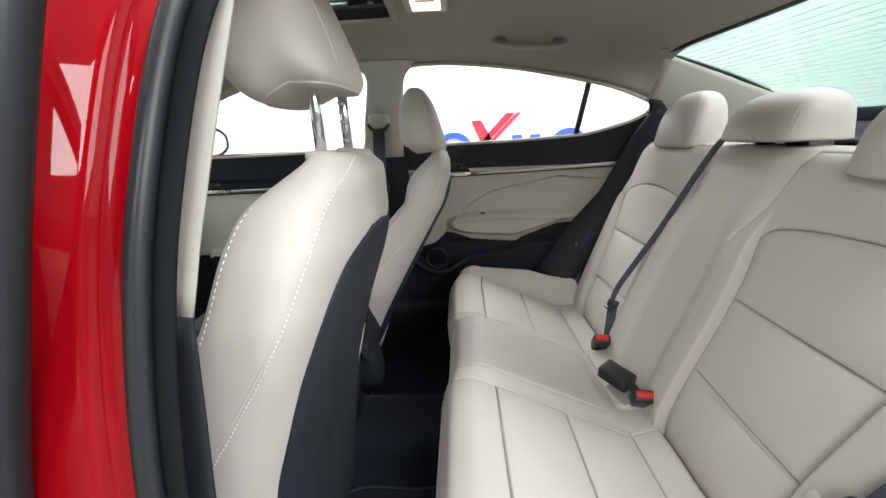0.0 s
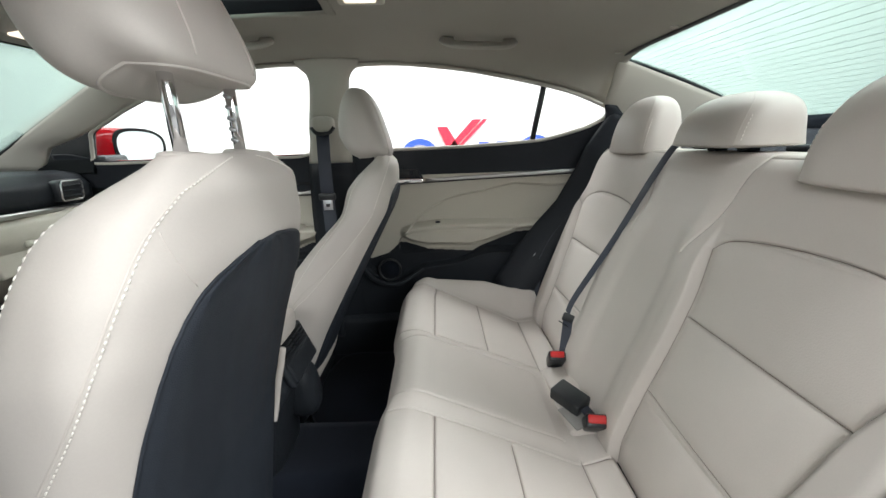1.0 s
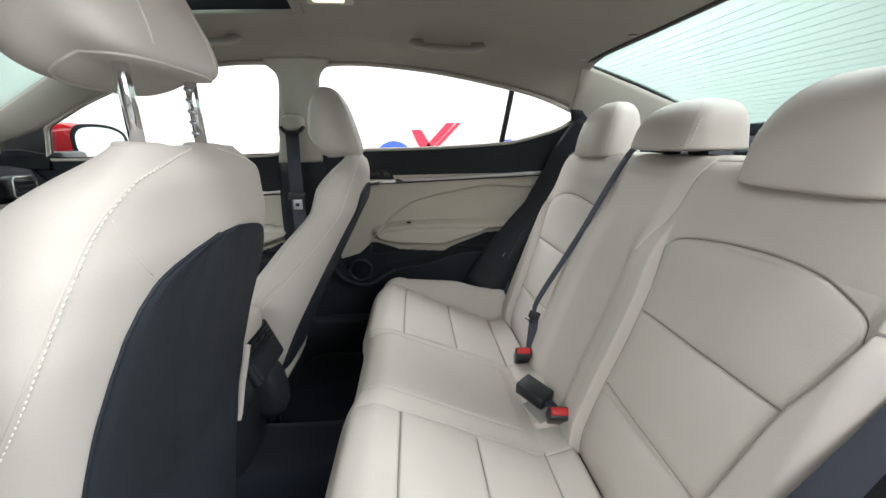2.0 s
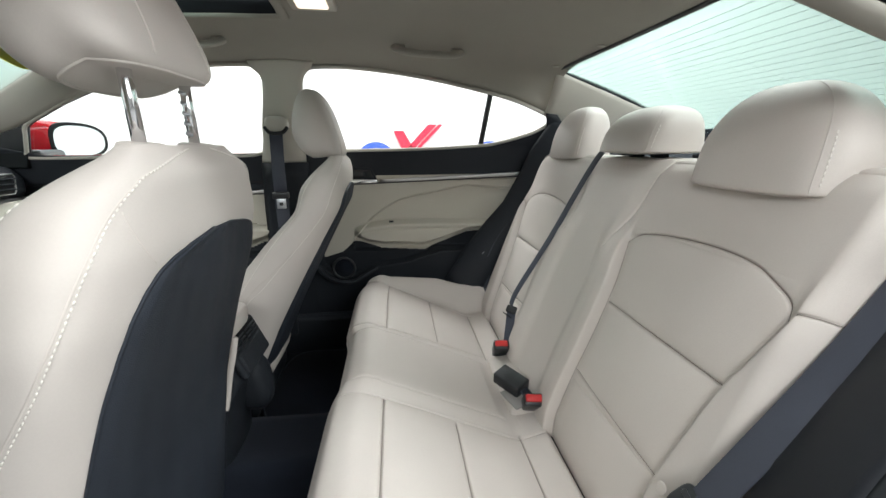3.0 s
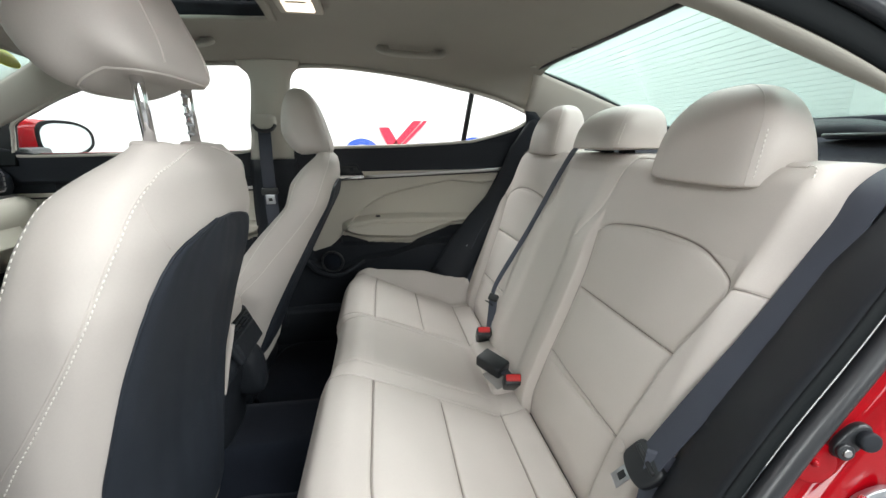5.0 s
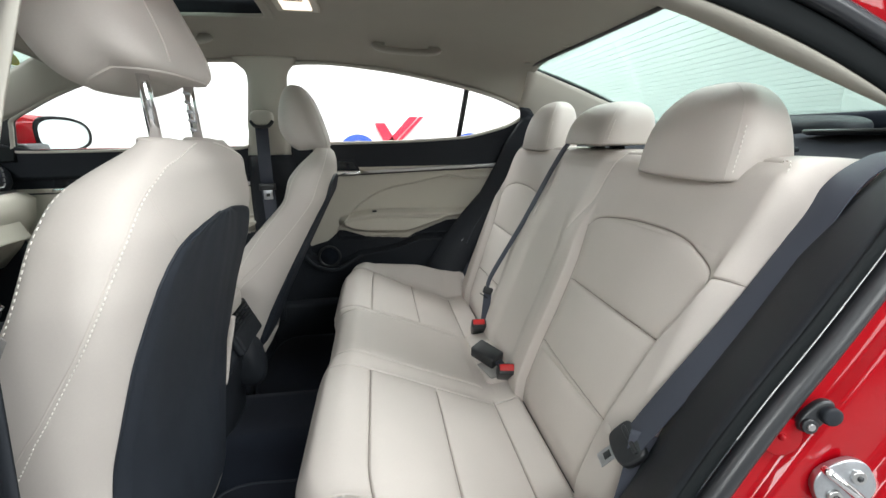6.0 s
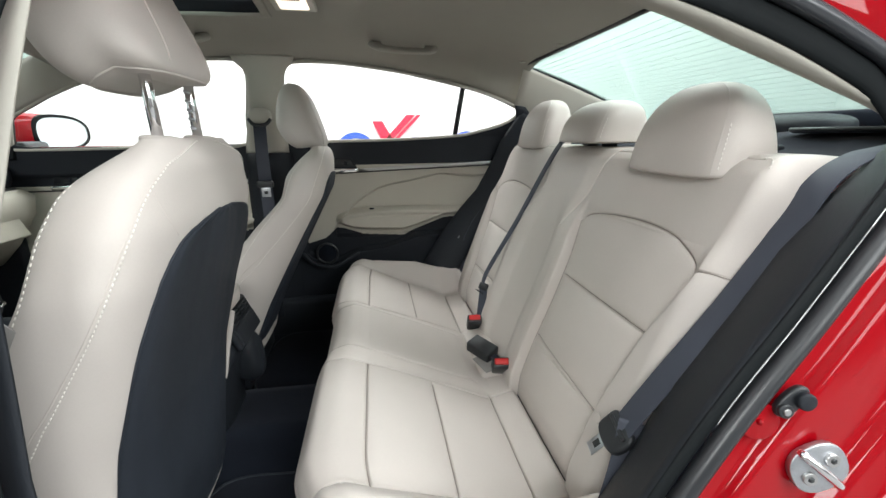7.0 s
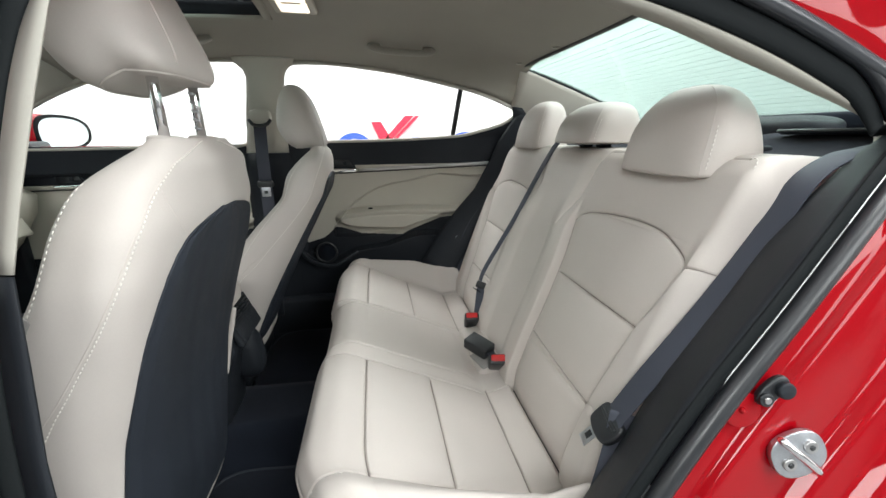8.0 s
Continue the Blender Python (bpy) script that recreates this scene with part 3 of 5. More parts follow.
def door_face(front):
    """The inner face of a door: depth from the outer skin, by x and height."""
    def pos(u, v):
        v = 0.27 + (v - 0.27) * np.where(v > 0.94, 1 + (SILL(u) - 1.045) / 0.775 * (v - 0.94) / 0.105, 1.0)
        y = side_y(v) + 0.012
        # the top rail leans in, the lower half swells
        y = y - 0.020 * bump(v, 0.925, 1.3, 0.015)
        x = u - (0.0 if not front else -0.83)
        arm = bump(v, ARM_LOW(x) + 0.022, ARM_TOP(x) - 0.018, 0.022) * bump(x, -0.110, 0.60, 0.040)
        # pressed panel above the arm rest
        field_ = np.clip((PRESS(x) - v) / 0.011, 0, 1) * np.clip((x + 0.156) / 0.012, 0, 1) * np.clip((v - 0.60) / 0.02, 0, 1)
        field_ = field_ * field_ * (3 - 2 * field_)
        y = y + 0.027 * field_ - 0.058 * arm
        # the seam along the side of the arm rest
        y = y + 0.004 * np.exp(-((v - ARM_TOP(x) + 0.034) / 0.004) ** 2) * bump(x, -0.10, 0.5, 0.02)
        # lower bin
        y = y - 0.048 * bump(v, 0.30, np.interp(x, [-0.33, -0.25, -0.194, -0.147, -0.108, -0.05, 0.083, 0.228], [0.58, 0.516, 0.496, 0.496, 0.514, 0.538, 0.555, 0.60]), 0.018) * bump(x, -0.40, 0.40, 0.04)
        return u, y, v
    return pos


def far_door(name, x0, x1, front, label):
    d = thing(name, label, "car door", ((x0 + x1) / 2, 0.76, 0.3), kind="structure")
    pos = door_face(front)
    c = -0.83 if front else 0.0
    def which(u, v):
        x = u - c
        n = np.where(v > (0.880 if front else 0.936), 1, 0)
        n = np.where((v < ARM_TOP(x)) & (v > ARM_LOW(x) - 0.004) & (x > -0.145), 2, n)
        return np.where((v < BIN_TOP(x)) & (n != 2), 3, n)
    panels(d, *((150, 130) if front else (400, 330)), pos, ((x0, x1), (0.27, 1.045)), which,
           [("door_panel", PLASTIC, "beige moulded door panel"), ("upper_panel", DARK, "dark grey plastic top rail"), ("armrest", PLASTIC, "padded beige arm rest"),
            ("door_bin", DARK, "dark plastic door bin")], solid=0.004)
    def on_face(x, z, out=0.0):
        q = pos(np.array(x), np.array(z))
        return (x, float(q[1]) - out, z)
    rise = table([x0, x1], [0.905, 0.938]) if not front else table([x0, x1], [0.868, 0.878])
    hx = c - 0.085 - (0.25 if front else 0.0)
    part("chrome_strip", sweep([on_face(x, float(rise(x)), 0.004) for x in np.linspace(hx + 0.063, x1 - 0.03, 24)], rect(0.014, 0.015, 0.005), up=(0, 0, 1)), SATIN, d, "satin metal strip")
    # a black strip laid on the panel for the shade below the metal strip
    part("strip_shadow_gap", sweep([on_face(x, float(rise(x)) - 0.011, 0.001) for x in np.linspace(x0 + 0.02, x1 - 0.02, 24)], rect(0.008, 0.006, 0.002), up=(0, 0, 1)), RUBBER, d, "black strip in place of the shaded gap")
    hz = float(rise(hx)) + 0.022
    fy = on_face(hx, hz)[1]
    part("handle_bowl", prism([(-0.062, -0.012), (0.052, -0.012), (0.030, 0.030), (0.018, 0.036), (-0.062, 0.036)], pose(hx, fy + 0.003, hz, 90, 0, 0), 0.008, 0.003), DARK, d, "dark handle bowl")
    part("bowl_floor", prism([(-0.056, -0.006), (0.040, -0.006), (0.024, 0.024), (-0.056, 0.028)], pose(hx, fy - 0.004, hz, 90, 0, 0), 0.003), RUBBER, d)
    part("lock_button", box((0.016, 0.010, 0.018), pose(hx + 0.004, fy - 0.010, hz + 0.010), 0.004, 2), DARK, d)
    part("door_handle", box((0.118, 0.016, 0.017), pose(hx - 0.005, fy - 0.012, hz - 0.021, 0, -2, 0), 0.005, 3), CHROME, d, "bright metal pull lever")
    part("window_switch", box((0.020, 0.012, 0.007), pose(c + 0.018, on_face(c + 0.015, 0.725)[1] + 0.006, 0.740), 0.002), DARK, d, "black window switch")
    # bottle holder low in the bin: a ring, and a dark disc for its shaded opening
    sx, sz = c - 0.190, 0.547
    ring = [(sx + 0.045 * math.cos(k * math.pi / 12), 0.712, sz + 0.045 * math.sin(k * math.pi / 12)) for k in range(24)]
    part("holder_ring", sweep(ring, circle(0.005, 8), True, up=(0, 1, 0)), RUBBER, d)
    part("grille_and_holder_disc", prism([(0.042 * math.cos(k * math.pi / 12), 0.042 * math.sin(k * math.pi / 12)) for k in range(24)], pose(sx, 0.722, sz, 90, 0, 0), 0.006), CARPET, d)
    part("bin_lip", sweep(curve([(c - 0.325, 0.690, 0.600), (c - 0.286, 0.666, 0.560), (c - 0.248, 0.658, 0.523), (c - 0.194, 0.654, 0.503), (c - 0.147, 0.657, 0.503), (c - 0.108, 0.668, 0.521), (c - 0.05, 0.700, 0.548)], 6), rect(0.014, 0.016, 0.005), up=(0, 0, 1)), DARK, d)
    part("outer_skin", grid(6, 8, lambda u, v: (x0 + (x1 - x0) * u, 0.86 - 0.10 * max(0, v - 0.6), 0.25 + 0.78 * v)), RED, d, "red painted outer skin", solid=0.003)
    return d


far_door("door_1", -0.33, 0.66, False, "closed rear car door with beige panel and dark bin")
far_door("door_2", -1.46, -0.44, True, "closed front car door with beige panel")


def wing_mirror():
    s = thing("wing_mirror", "red wing mirror with silvered glass outside the front door", "wing mirror", (-1.25, 0.85, 1.04))
    turn = 63
    m = pose(-1.345, 0.925, 1.088, 0, 0, turn - 90)
    def shape(x, y, z):
        return x * (0.9 if x < 0 else 0.45), y * (1 - 0.08 * z), z * (1 - 0.16 * y)
    part("shell", pillow((0.15, 0.285, 0.150), m, 2.8, shape), RED, s, "red painted shell")
    disc = [(0.094 * math.copysign(abs(math.cos(a)) ** 0.75, math.cos(a)), 0.062 * math.copysign(abs(math.sin(a)) ** 0.75, math.sin(a)) * (1 - 0.14 * math.cos(a))) for a in np.linspace(0, 2 * math.pi, 33)[:-1]]
    mm = pose(-1.306, 0.970, 1.086, 90, 0, turn)
    part("rim", prism([(a * 1.17, b * 1.22) for a, b in disc], mm, 0.021, 0.006), MATT_BLACK, s, "black rim")
    part("mirror_glass", prism(disc, mm @ pose(0, 0, 0.0), 0.022), MIRROR, s, "silvered mirror glass", smooth=False)
    part("foot", box((0.10, 0.17, 0.055), pose(-1.35, 0.82, 1.025, 0, 0, 10), 0.018, 3), RUBBER, s)
    part("sail", prism([(-0.05, -0.03), (0.168, -0.03), (0.168, 0.06), (0.160, 0.162), (0.10, 0.128), (0.03, 0.092), (-0.03, 0.062)], pose(-1.475, 0.718, 1.012, 72, 0, 0), 0.018, 0.004), MATT_BLACK, s, "black triangular mirror base")


wing_mirror()


# ---- floor, sill, shelf, dashboard ----
def carpet():
    def fn(u, v):
        x, y = -1.78 + 2.28 * u, -0.76 + 1.52 * v
        tunnel = 0.10 * float(bump(np.array(y), -0.10, 0.10, 0.07))
        return (x, y, 0.175 + tunnel + 0.004 * math.sin(9 * x) * math.sin(7 * y))
    structure(part("floor_carpet", grid(60, 60, fn), CARPET, solid=0.02), "black carpet on the car floor with centre tunnel", "carpet")
    for s in (1, -1):
        m = thing("floor_mat", "black carpet floor mat in the rear footwell", "floor mat", (-0.25, s * 0.42, 0.18), "floor mats")
        prof = [(-0.20, -0.19), (0.20, -0.19), (0.24, 0.0), (0.20, 0.17), (-0.20, 0.17)]
        loop = [(p[0], p[1]) for p in curve([(a, b, 0) for a, b in prof], 6, True)]
        part("mat", prism([(b, a) for a, b in loop], pose(-0.22, s * 0.42, 0.176), 0.012, 0.004), CARPET, m)
        part("edging", sweep([(-0.22 + b, s * 0.42 + a, 0.186) for a, b in loop], circle(0.005, 6), True), DARK_CLOTH, m, "dark sewn edging")
    for s in (1, -1):
        structure(part("sill", box((2.4, 0.16, 0.20), pose(-0.60, s * 0.775, 0.235), 0.02, 3), DARK if s > 0 else RUBBER), "dark plastic inner sill of the car", "sill")
    # floor pan under all, and the underside to the ground
    structure(part("floor_pan", box((2.6, 1.60, 0.03), pose(-0.2, 0, 0.13), 0.01), DARK), "dark steel floor pan of the car", "floor pan")


carpet()


structure(part("firewall", box((0.06, 1.46, 0.86), pose(-1.80, 0, 0.55), 0.02, 2), CARPET), "dark bulkhead below the windscreen", "bulkhead")
for s_ in (1, -1):
    structure(part("kick_panel", box((0.42, 0.05, 0.80), pose(-1.60, s_ * 0.745, 0.56), 0.015, 2), DARK), "dark kick panel in the front footwell", "side trim")


def parcel_shelf():
    s = thing("parcel_shelf", "black cloth parcel shelf with speaker grilles", "parcel shelf", (0.95, 0, 1.0), kind="structure")
    def fn(u, v):
        y = (2 * v - 1)
        x = 0.74 + 0.56 * u + 0.06 * (1 - y * y) * u
        z = 1.005 + 0.065 * u + 0.016 * float(bump(np.array(x), 0.95, 1.1, 0.08)) * float(bump(np.array(abs(y)), 0.35, 0.8, 0.1))
        return (x, y * (0.575 + 0.08 * u), z)
    part("board", grid(24, 40, fn), CARPET, s, solid=0.012)
    part("rear_lip", box((0.06, 1.32, 0.05), pose(1.315, 0, 1.085), 0.015, 3), CARPET, s)
    part("brake_light", pillow((0.16, 0.40, 0.075), pose(1.20, -0.06, 1.065, 0, -4, 0), 3), DARK, s, "black brake light housing")
    for y in (-0.42, 0.42):
        oval = [(0.075 * math.cos(k * math.pi / 14), 0.11 * math.sin(k * math.pi / 14)) for k in range(28)]
        g = part("grille_and_holder_disc", prism(oval, pose(1.0, y, 1.052), 0.010, 0.004), DARK, s)
        part("grille_rim", sweep([(1.0 + 1.02 * a, y + 1.02 * b, 1.060) for a, b in oval], circle(0.005, 6), True), RUBBER, g)
    for y in (-0.36, 0.0, 0.36):
        part("anchor_cover", box((0.05, 0.06, 0.016), pose(0.86, y, 1.022), 0.006, 3), DARK, s)


parcel_shelf()


def dashboard():
    s = thing("dashboard", "dark grey dashboard with silver strip and beige lower half", "dashboard", (-1.3, 0, 0.9))
    prof = [(-1.830, 0.95), (-1.580, 1.00), (-1.400, 1.018), (-1.320, 1.005), (-1.280, 0.965), (-1.280, 0.92), (-1.310, 0.88), (-1.830, 0.88)]
    n = 40
    part("top_pad", loft([[(x - 0.05 * (2 * k / n - 1) ** 2, -0.70 + 1.40 * k / n, z - 0.015 * (2 * k / n - 1) ** 2) for x, z in prof] for k in range(n + 1)]), DARK, s, "dark padded top", bevel=0.01)
    part("silver_strip", sweep([(-1.278 - 0.05 * (y / 0.7) ** 2, y, 0.885 - 0.012 * (y / 0.7) ** 2) for y in np.linspace(0.12, 0.68, 20)], rect(0.02, 0.018, 0.006), up=(0, 0, 1)), SATIN, s)
    low = [(-1.30, 0.875), (-1.265, 0.85), (-1.28, 0.78), (-1.36, 0.66), (-1.44, 0.58), (-1.6, 0.58), (-1.6, 0.875)]
    part("lower_panel", loft([[(x, y, z) for x, z in low] for y in np.linspace(0.10, 0.69, 12)]), PLASTIC, s, "beige lower panel with glove box")
    glove = part("glove_box", box((0.02, 0.40, 0.13), pose(-1.292, 0.42, 0.765, 0, -24, 0), 0.012, 3), PLASTIC, s)
    part("latch", box((0.012, 0.07, 0.03), pose(-1.278, 0.36, 0.795, 0, -24, 0), 0.005, 2), PLASTIC, glove)
    part("driver_panel", loft([[(x, y, z) for x, z in low] for y in np.linspace(-0.69, -0.12, 6)]), DARK, s)
    v = part("side_vent", box((0.05, 0.092, 0.076), pose(-1.300, 0.545, 0.938, 0, 0, 0), 0.015, 3), RUBBER, s)
    part("vent_frame", sweep([(-1.276 + 0.003 * b, 0.545 + 0.044 * a, 0.938 + 0.034 * b) for a, b in ((-1, -0.7), (-1, 0.7), (-0.85, 1), (0.85, 1), (1, 0.7), (1, -0.7), (0.85, -1), (-0.85, -1))], circle(0.0026, 6), True, up=(1, 0, 0)), SATIN, v, "bright vent frame")
    for k in range(3):
        part("vent_slat", box((0.02, 0.08, 0.004), pose(-1.276, 0.545, 0.920 + 0.018 * k), 0.0015), DARK, v)
    part("radio_panel", box((0.10, 0.24, 0.30), pose(-1.310, 0.0, 0.76, 0, -14, 0), 0.02, 3), DARK, s)


dashboard()


def console():
    s = thing("centre_console", "dark plastic centre console with rear vents and beige lid", "console", (-0.6, 0.0, 0.2))
    prof = [(-0.40, 0.20), (-0.388, 0.36), (-0.370, 0.45), (-0.343, 0.500), (-0.340, 0.515), (-0.380, 0.600), (-0.40, 0.612), (-0.80, 0.625), (-0.85, 0.50), (-0.95, 0.48), (-0.95, 0.20)]
    rings = []
    for k in range(9):
        t = 2 * k / 8 - 1
        e = 0.012 * abs(t) ** 4
        rings.append([(x - e * (1 if x > -0.5 else -1), 0.095 * t, z - e) for x, z in prof])
    part("body", loft(rings), DARK, s, bevel=0.006)
    part("lid", pillow((0.36, 0.19, 0.07), pose(-0.540, 0.0, 0.632, 0, 2, 0), 5), LEATHER_SIDE, s, "beige padded arm rest lid")
    face = pose(-0.354, 0.0, 0.560, 0, -23, 0)
    v = part("vent_housing", box((0.018, 0.180, 0.108), face, 0.008, 3), DARK, s)
    part("vent_recess", box((0.006, 0.150, 0.036), face @ pose(0.008, 0, 0.028), 0.002), MATT_BLACK, v)
    for y in (-0.039, 0.039):
        for z in (0.018, 0.028, 0.038):
            part("vent_slat", box((0.012, 0.068, 0.003), face @ pose(0.009, y, z, 0, 20, 0), 0.001), DARK, v)
        part("vent_tab", box((0.012, 0.008, 0.010), face @ pose(0.013, y, 0.028), 0.002), DARK, v)
    part("vent_door", box((0.012, 0.156, 0.054), face @ pose(0.008, 0, -0.022), 0.006, 3), DARK, v, "smooth dark flap")
    part("flap_edge", sweep([face @ Vector((0.0135, y, z)) for y, z in ((-0.073, 0.000), (-0.073, -0.042), (-0.067, -0.046), (0.067, -0.046), (0.073, -0.042), (0.073, 0.000))], circle(0.0010, 6), up=(1, 0, 0)), DARK, v)
    part("foot_cover", pillow((0.085, 0.100, 0.150), pose(-0.368, 0.060, 0.42, 0, -8, 0), 3.0), DARK, s)
    part("gear_gaiter", pillow((0.16, 0.12, 0.10), pose(-0.93, 0.0, 0.56), 3), DARK_CLOTH, s)
    part("gear_knob", pillow((0.06, 0.06, 0.09), pose(-0.95, 0.0, 0.66), 2.4), DARK, s)
    part("knob_trim", sweep([(-0.95 + 0.034 * math.cos(a), 0.034 * math.sin(a), 0.65) for a in np.linspace(0, 6.0, 14)], circle(0.004, 6), True), CHROME, s)
    part("shifter_plate", box((0.24, 0.13, 0.012), pose(-0.93, 0, 0.515, 0, 6, 0), 0.004), DARK, s)


console()


# ---- rear bench ----
BENCH = thing("rear_bench", "beige leather rear bench seat with sewn panels and folding backrest", "bench seat", (0.2, 0, 0.17))


def cushion():
    s = part("seat_cushion", box((0.50, 1.24, 0.16), pose(0.20, 0, 0.25), 0.03, 3), CARPET, BENCH, "sewn beige panels over a dark base")
    cu = [-0.34, -0.26, -0.18, -0.12, -0.08, -0.045, 0.0, 0.168, 0.31, 0.35, 0.385, 0.43, 0.50]
    cx = table(cu, [-0.07, -0.100, -0.114, -0.114, -0.092, -0.049, 0.0, 0.168, 0.31, 0.352, 0.390, 0.412, 0.425])
    cz = table(cu, [0.27, 0.34, 0.42, 0.478, 0.513, 0.520, 0.502, 0.430, 0.366, 0.370, 0.376, 0.330, 0.28])
    uu = np.linspace(-0.34, 0.50, 400)
    ker = np.hanning(23)
    ker /= ker.sum()
    pad = lambda a: np.convolve(np.pad(a, 11, mode="edge"), ker, "valid")
    sx, sz = pad(cx(uu)), pad(cz(uu))
    C = 0.186
    seams = []
    for k in (1, -1):
        seams += [[(-0.34, k * (C + 0.005)), (-0.05, k * C), (0.31, k * (C + 0.012)), (0.50, k * (C - 0.02))],
                  [(0.0, k * C), (0.0, k * 0.58)], [(0.160, k * (C + 0.02)), (0.160, k * 0.563)], [(0.318, k * C), (0.318, k * 0.545)],
                  [(-0.09, k * 0.132), (-0.02, k * 0.135), (0.20, k * 0.140), (0.295, k * 0.136)],
                  [(-0.34, k * 0.585), (-0.08, k * 0.585), (0.0, k * 0.58), (0.31, k * 0.545), (0.5, k * 0.53)]]
    def pos(u, v):
        x, z = np.interp(u, uu, sx), np.interp(u, uu, sz)
        ay = np.abs(v)
        over = np.clip((ay - 0.59) / 0.115, 0, 1)
        y = np.sign(v) * (np.minimum(ay, 0.59) + 0.072 * np.sin(over * math.pi / 2))
        z = z - 0.10 * (1 - np.cos(over * math.pi / 2))
        top = np.clip((u + 0.10) / 0.08, 0, 1)
        # side bolster and filled centre
        lift = np.clip((u + 0.17) / 0.20, 0, 1)
        full = np.where(v > 0, 0.050 + 0.36 * np.clip(u, 0, 0.20) + 0.14 * np.clip(u - 0.20, 0, 0.12), 0.052 + 0.26 * np.clip(u, 0, 0.33))
        z = z + lift * lift * (3 - 2 * lift) * full * bump(ay, 0.655, 0.9, 0.09)
        z = z + top * 0.012 * bump(ay, -0.1, 0.13, 0.05) * np.clip((0.33 - u) / 0.05, 0, 1)
        # stuffing of each panel
        for a, b in ((0.0, 0.160), (0.160, 0.318)):
            q = np.clip((u - a) / (b - a), 0, 1)
            w = np.clip((ay - C) / 0.40, 0, 1)
            z = z + 0.007 * (4 * q * (1 - q)) ** 0.6 * (4 * w * (1 - w)) ** 0.5
        q = np.clip((u + 0.10) / 0.10, 0, 1)
        z = z + 0.004 * 4 * q * (1 - q)
        d = np.full(u.shape, 9.0)
        for line in seams:
            d = np.minimum(d, gap(line, u, v))
        g = 0.0058 * np.exp(-(d / 0.0019) ** 2) + 0.0014 * np.exp(-(d / 0.012) ** 2)
        front = np.clip((-0.06 - u) / 0.06, 0, 1)
        x = x + g * front
        z = z - g * (1 - 0.7 * front)
        # the wave of the front rim towards the ends
        x = x + np.where(v > 0, 0.025, 0.055) * np.clip((ay - 0.48) / 0.20, 0, 1) ** 2 * np.clip((0.10 - u) / 0.18, 0, 1) - 0.014 * bump(ay, 0.20, 0.50, 0.10) * np.clip((0.02 - u) / 0.10, 0, 1)
        return x, y, z
    def which(u, v):
        ay = np.abs(v)
        edge = np.interp(u, [-0.34, -0.08, 0.0, 0.31, 0.5], [0.585, 0.585, 0.58, 0.545, 0.53])
        mid = np.interp(u, [-0.34, -0.05, 0.31, 0.50], [C + 0.005, C, C + 0.012, C - 0.02])
        n = np.where(u < 0, 1, np.where(u < 0.160, 2, np.where(u < 0.318, 3, 4)))
        n = np.where(ay > edge, 5, n) + np.where(v > 0, 5, 0)
        return np.where(ay < mid, 0, n)
    half = [("front_roll", LEATHER, ""), ("insert_front", PERFORATED, ""), ("insert_rear", PERFORATED, ""), ("rear_strip", LEATHER, ""), ("side_bolster", LEATHER_SIDE, "")]
    panels(s, 560, 760, pos, ((-0.34, 0.47), (-0.705, 0.705)), which, [("centre_panel", LEATHER, "smooth raised centre panel"), *half, *half], solid=0.0)
    for line in seams:
        part("seam", shade_cord(line, pos, (0.0, 0.0, 0.0022)), SEAM_SHADE, s, "sunken seam with its shade drawn as a dark cord")
    for k in (1, -1):
        pts = [tuple(float(c) for c in pos(np.array(-0.02 - 0.30 * t), np.array(k * 0.590))) for t in np.linspace(0, 1, 12)]
        part("stitching", stitches(pts), THREAD, s, "pale double stitching")
    # piping along the lower front rim
    rim = [tuple(float(c) for c in pos(np.array(-0.135), np.array(v))) for v in np.linspace(-0.66, 0.66, 90)]
    part("piping", sweep(rim, circle(0.003, 6)), LEATHER_SIDE, s)


cushion()


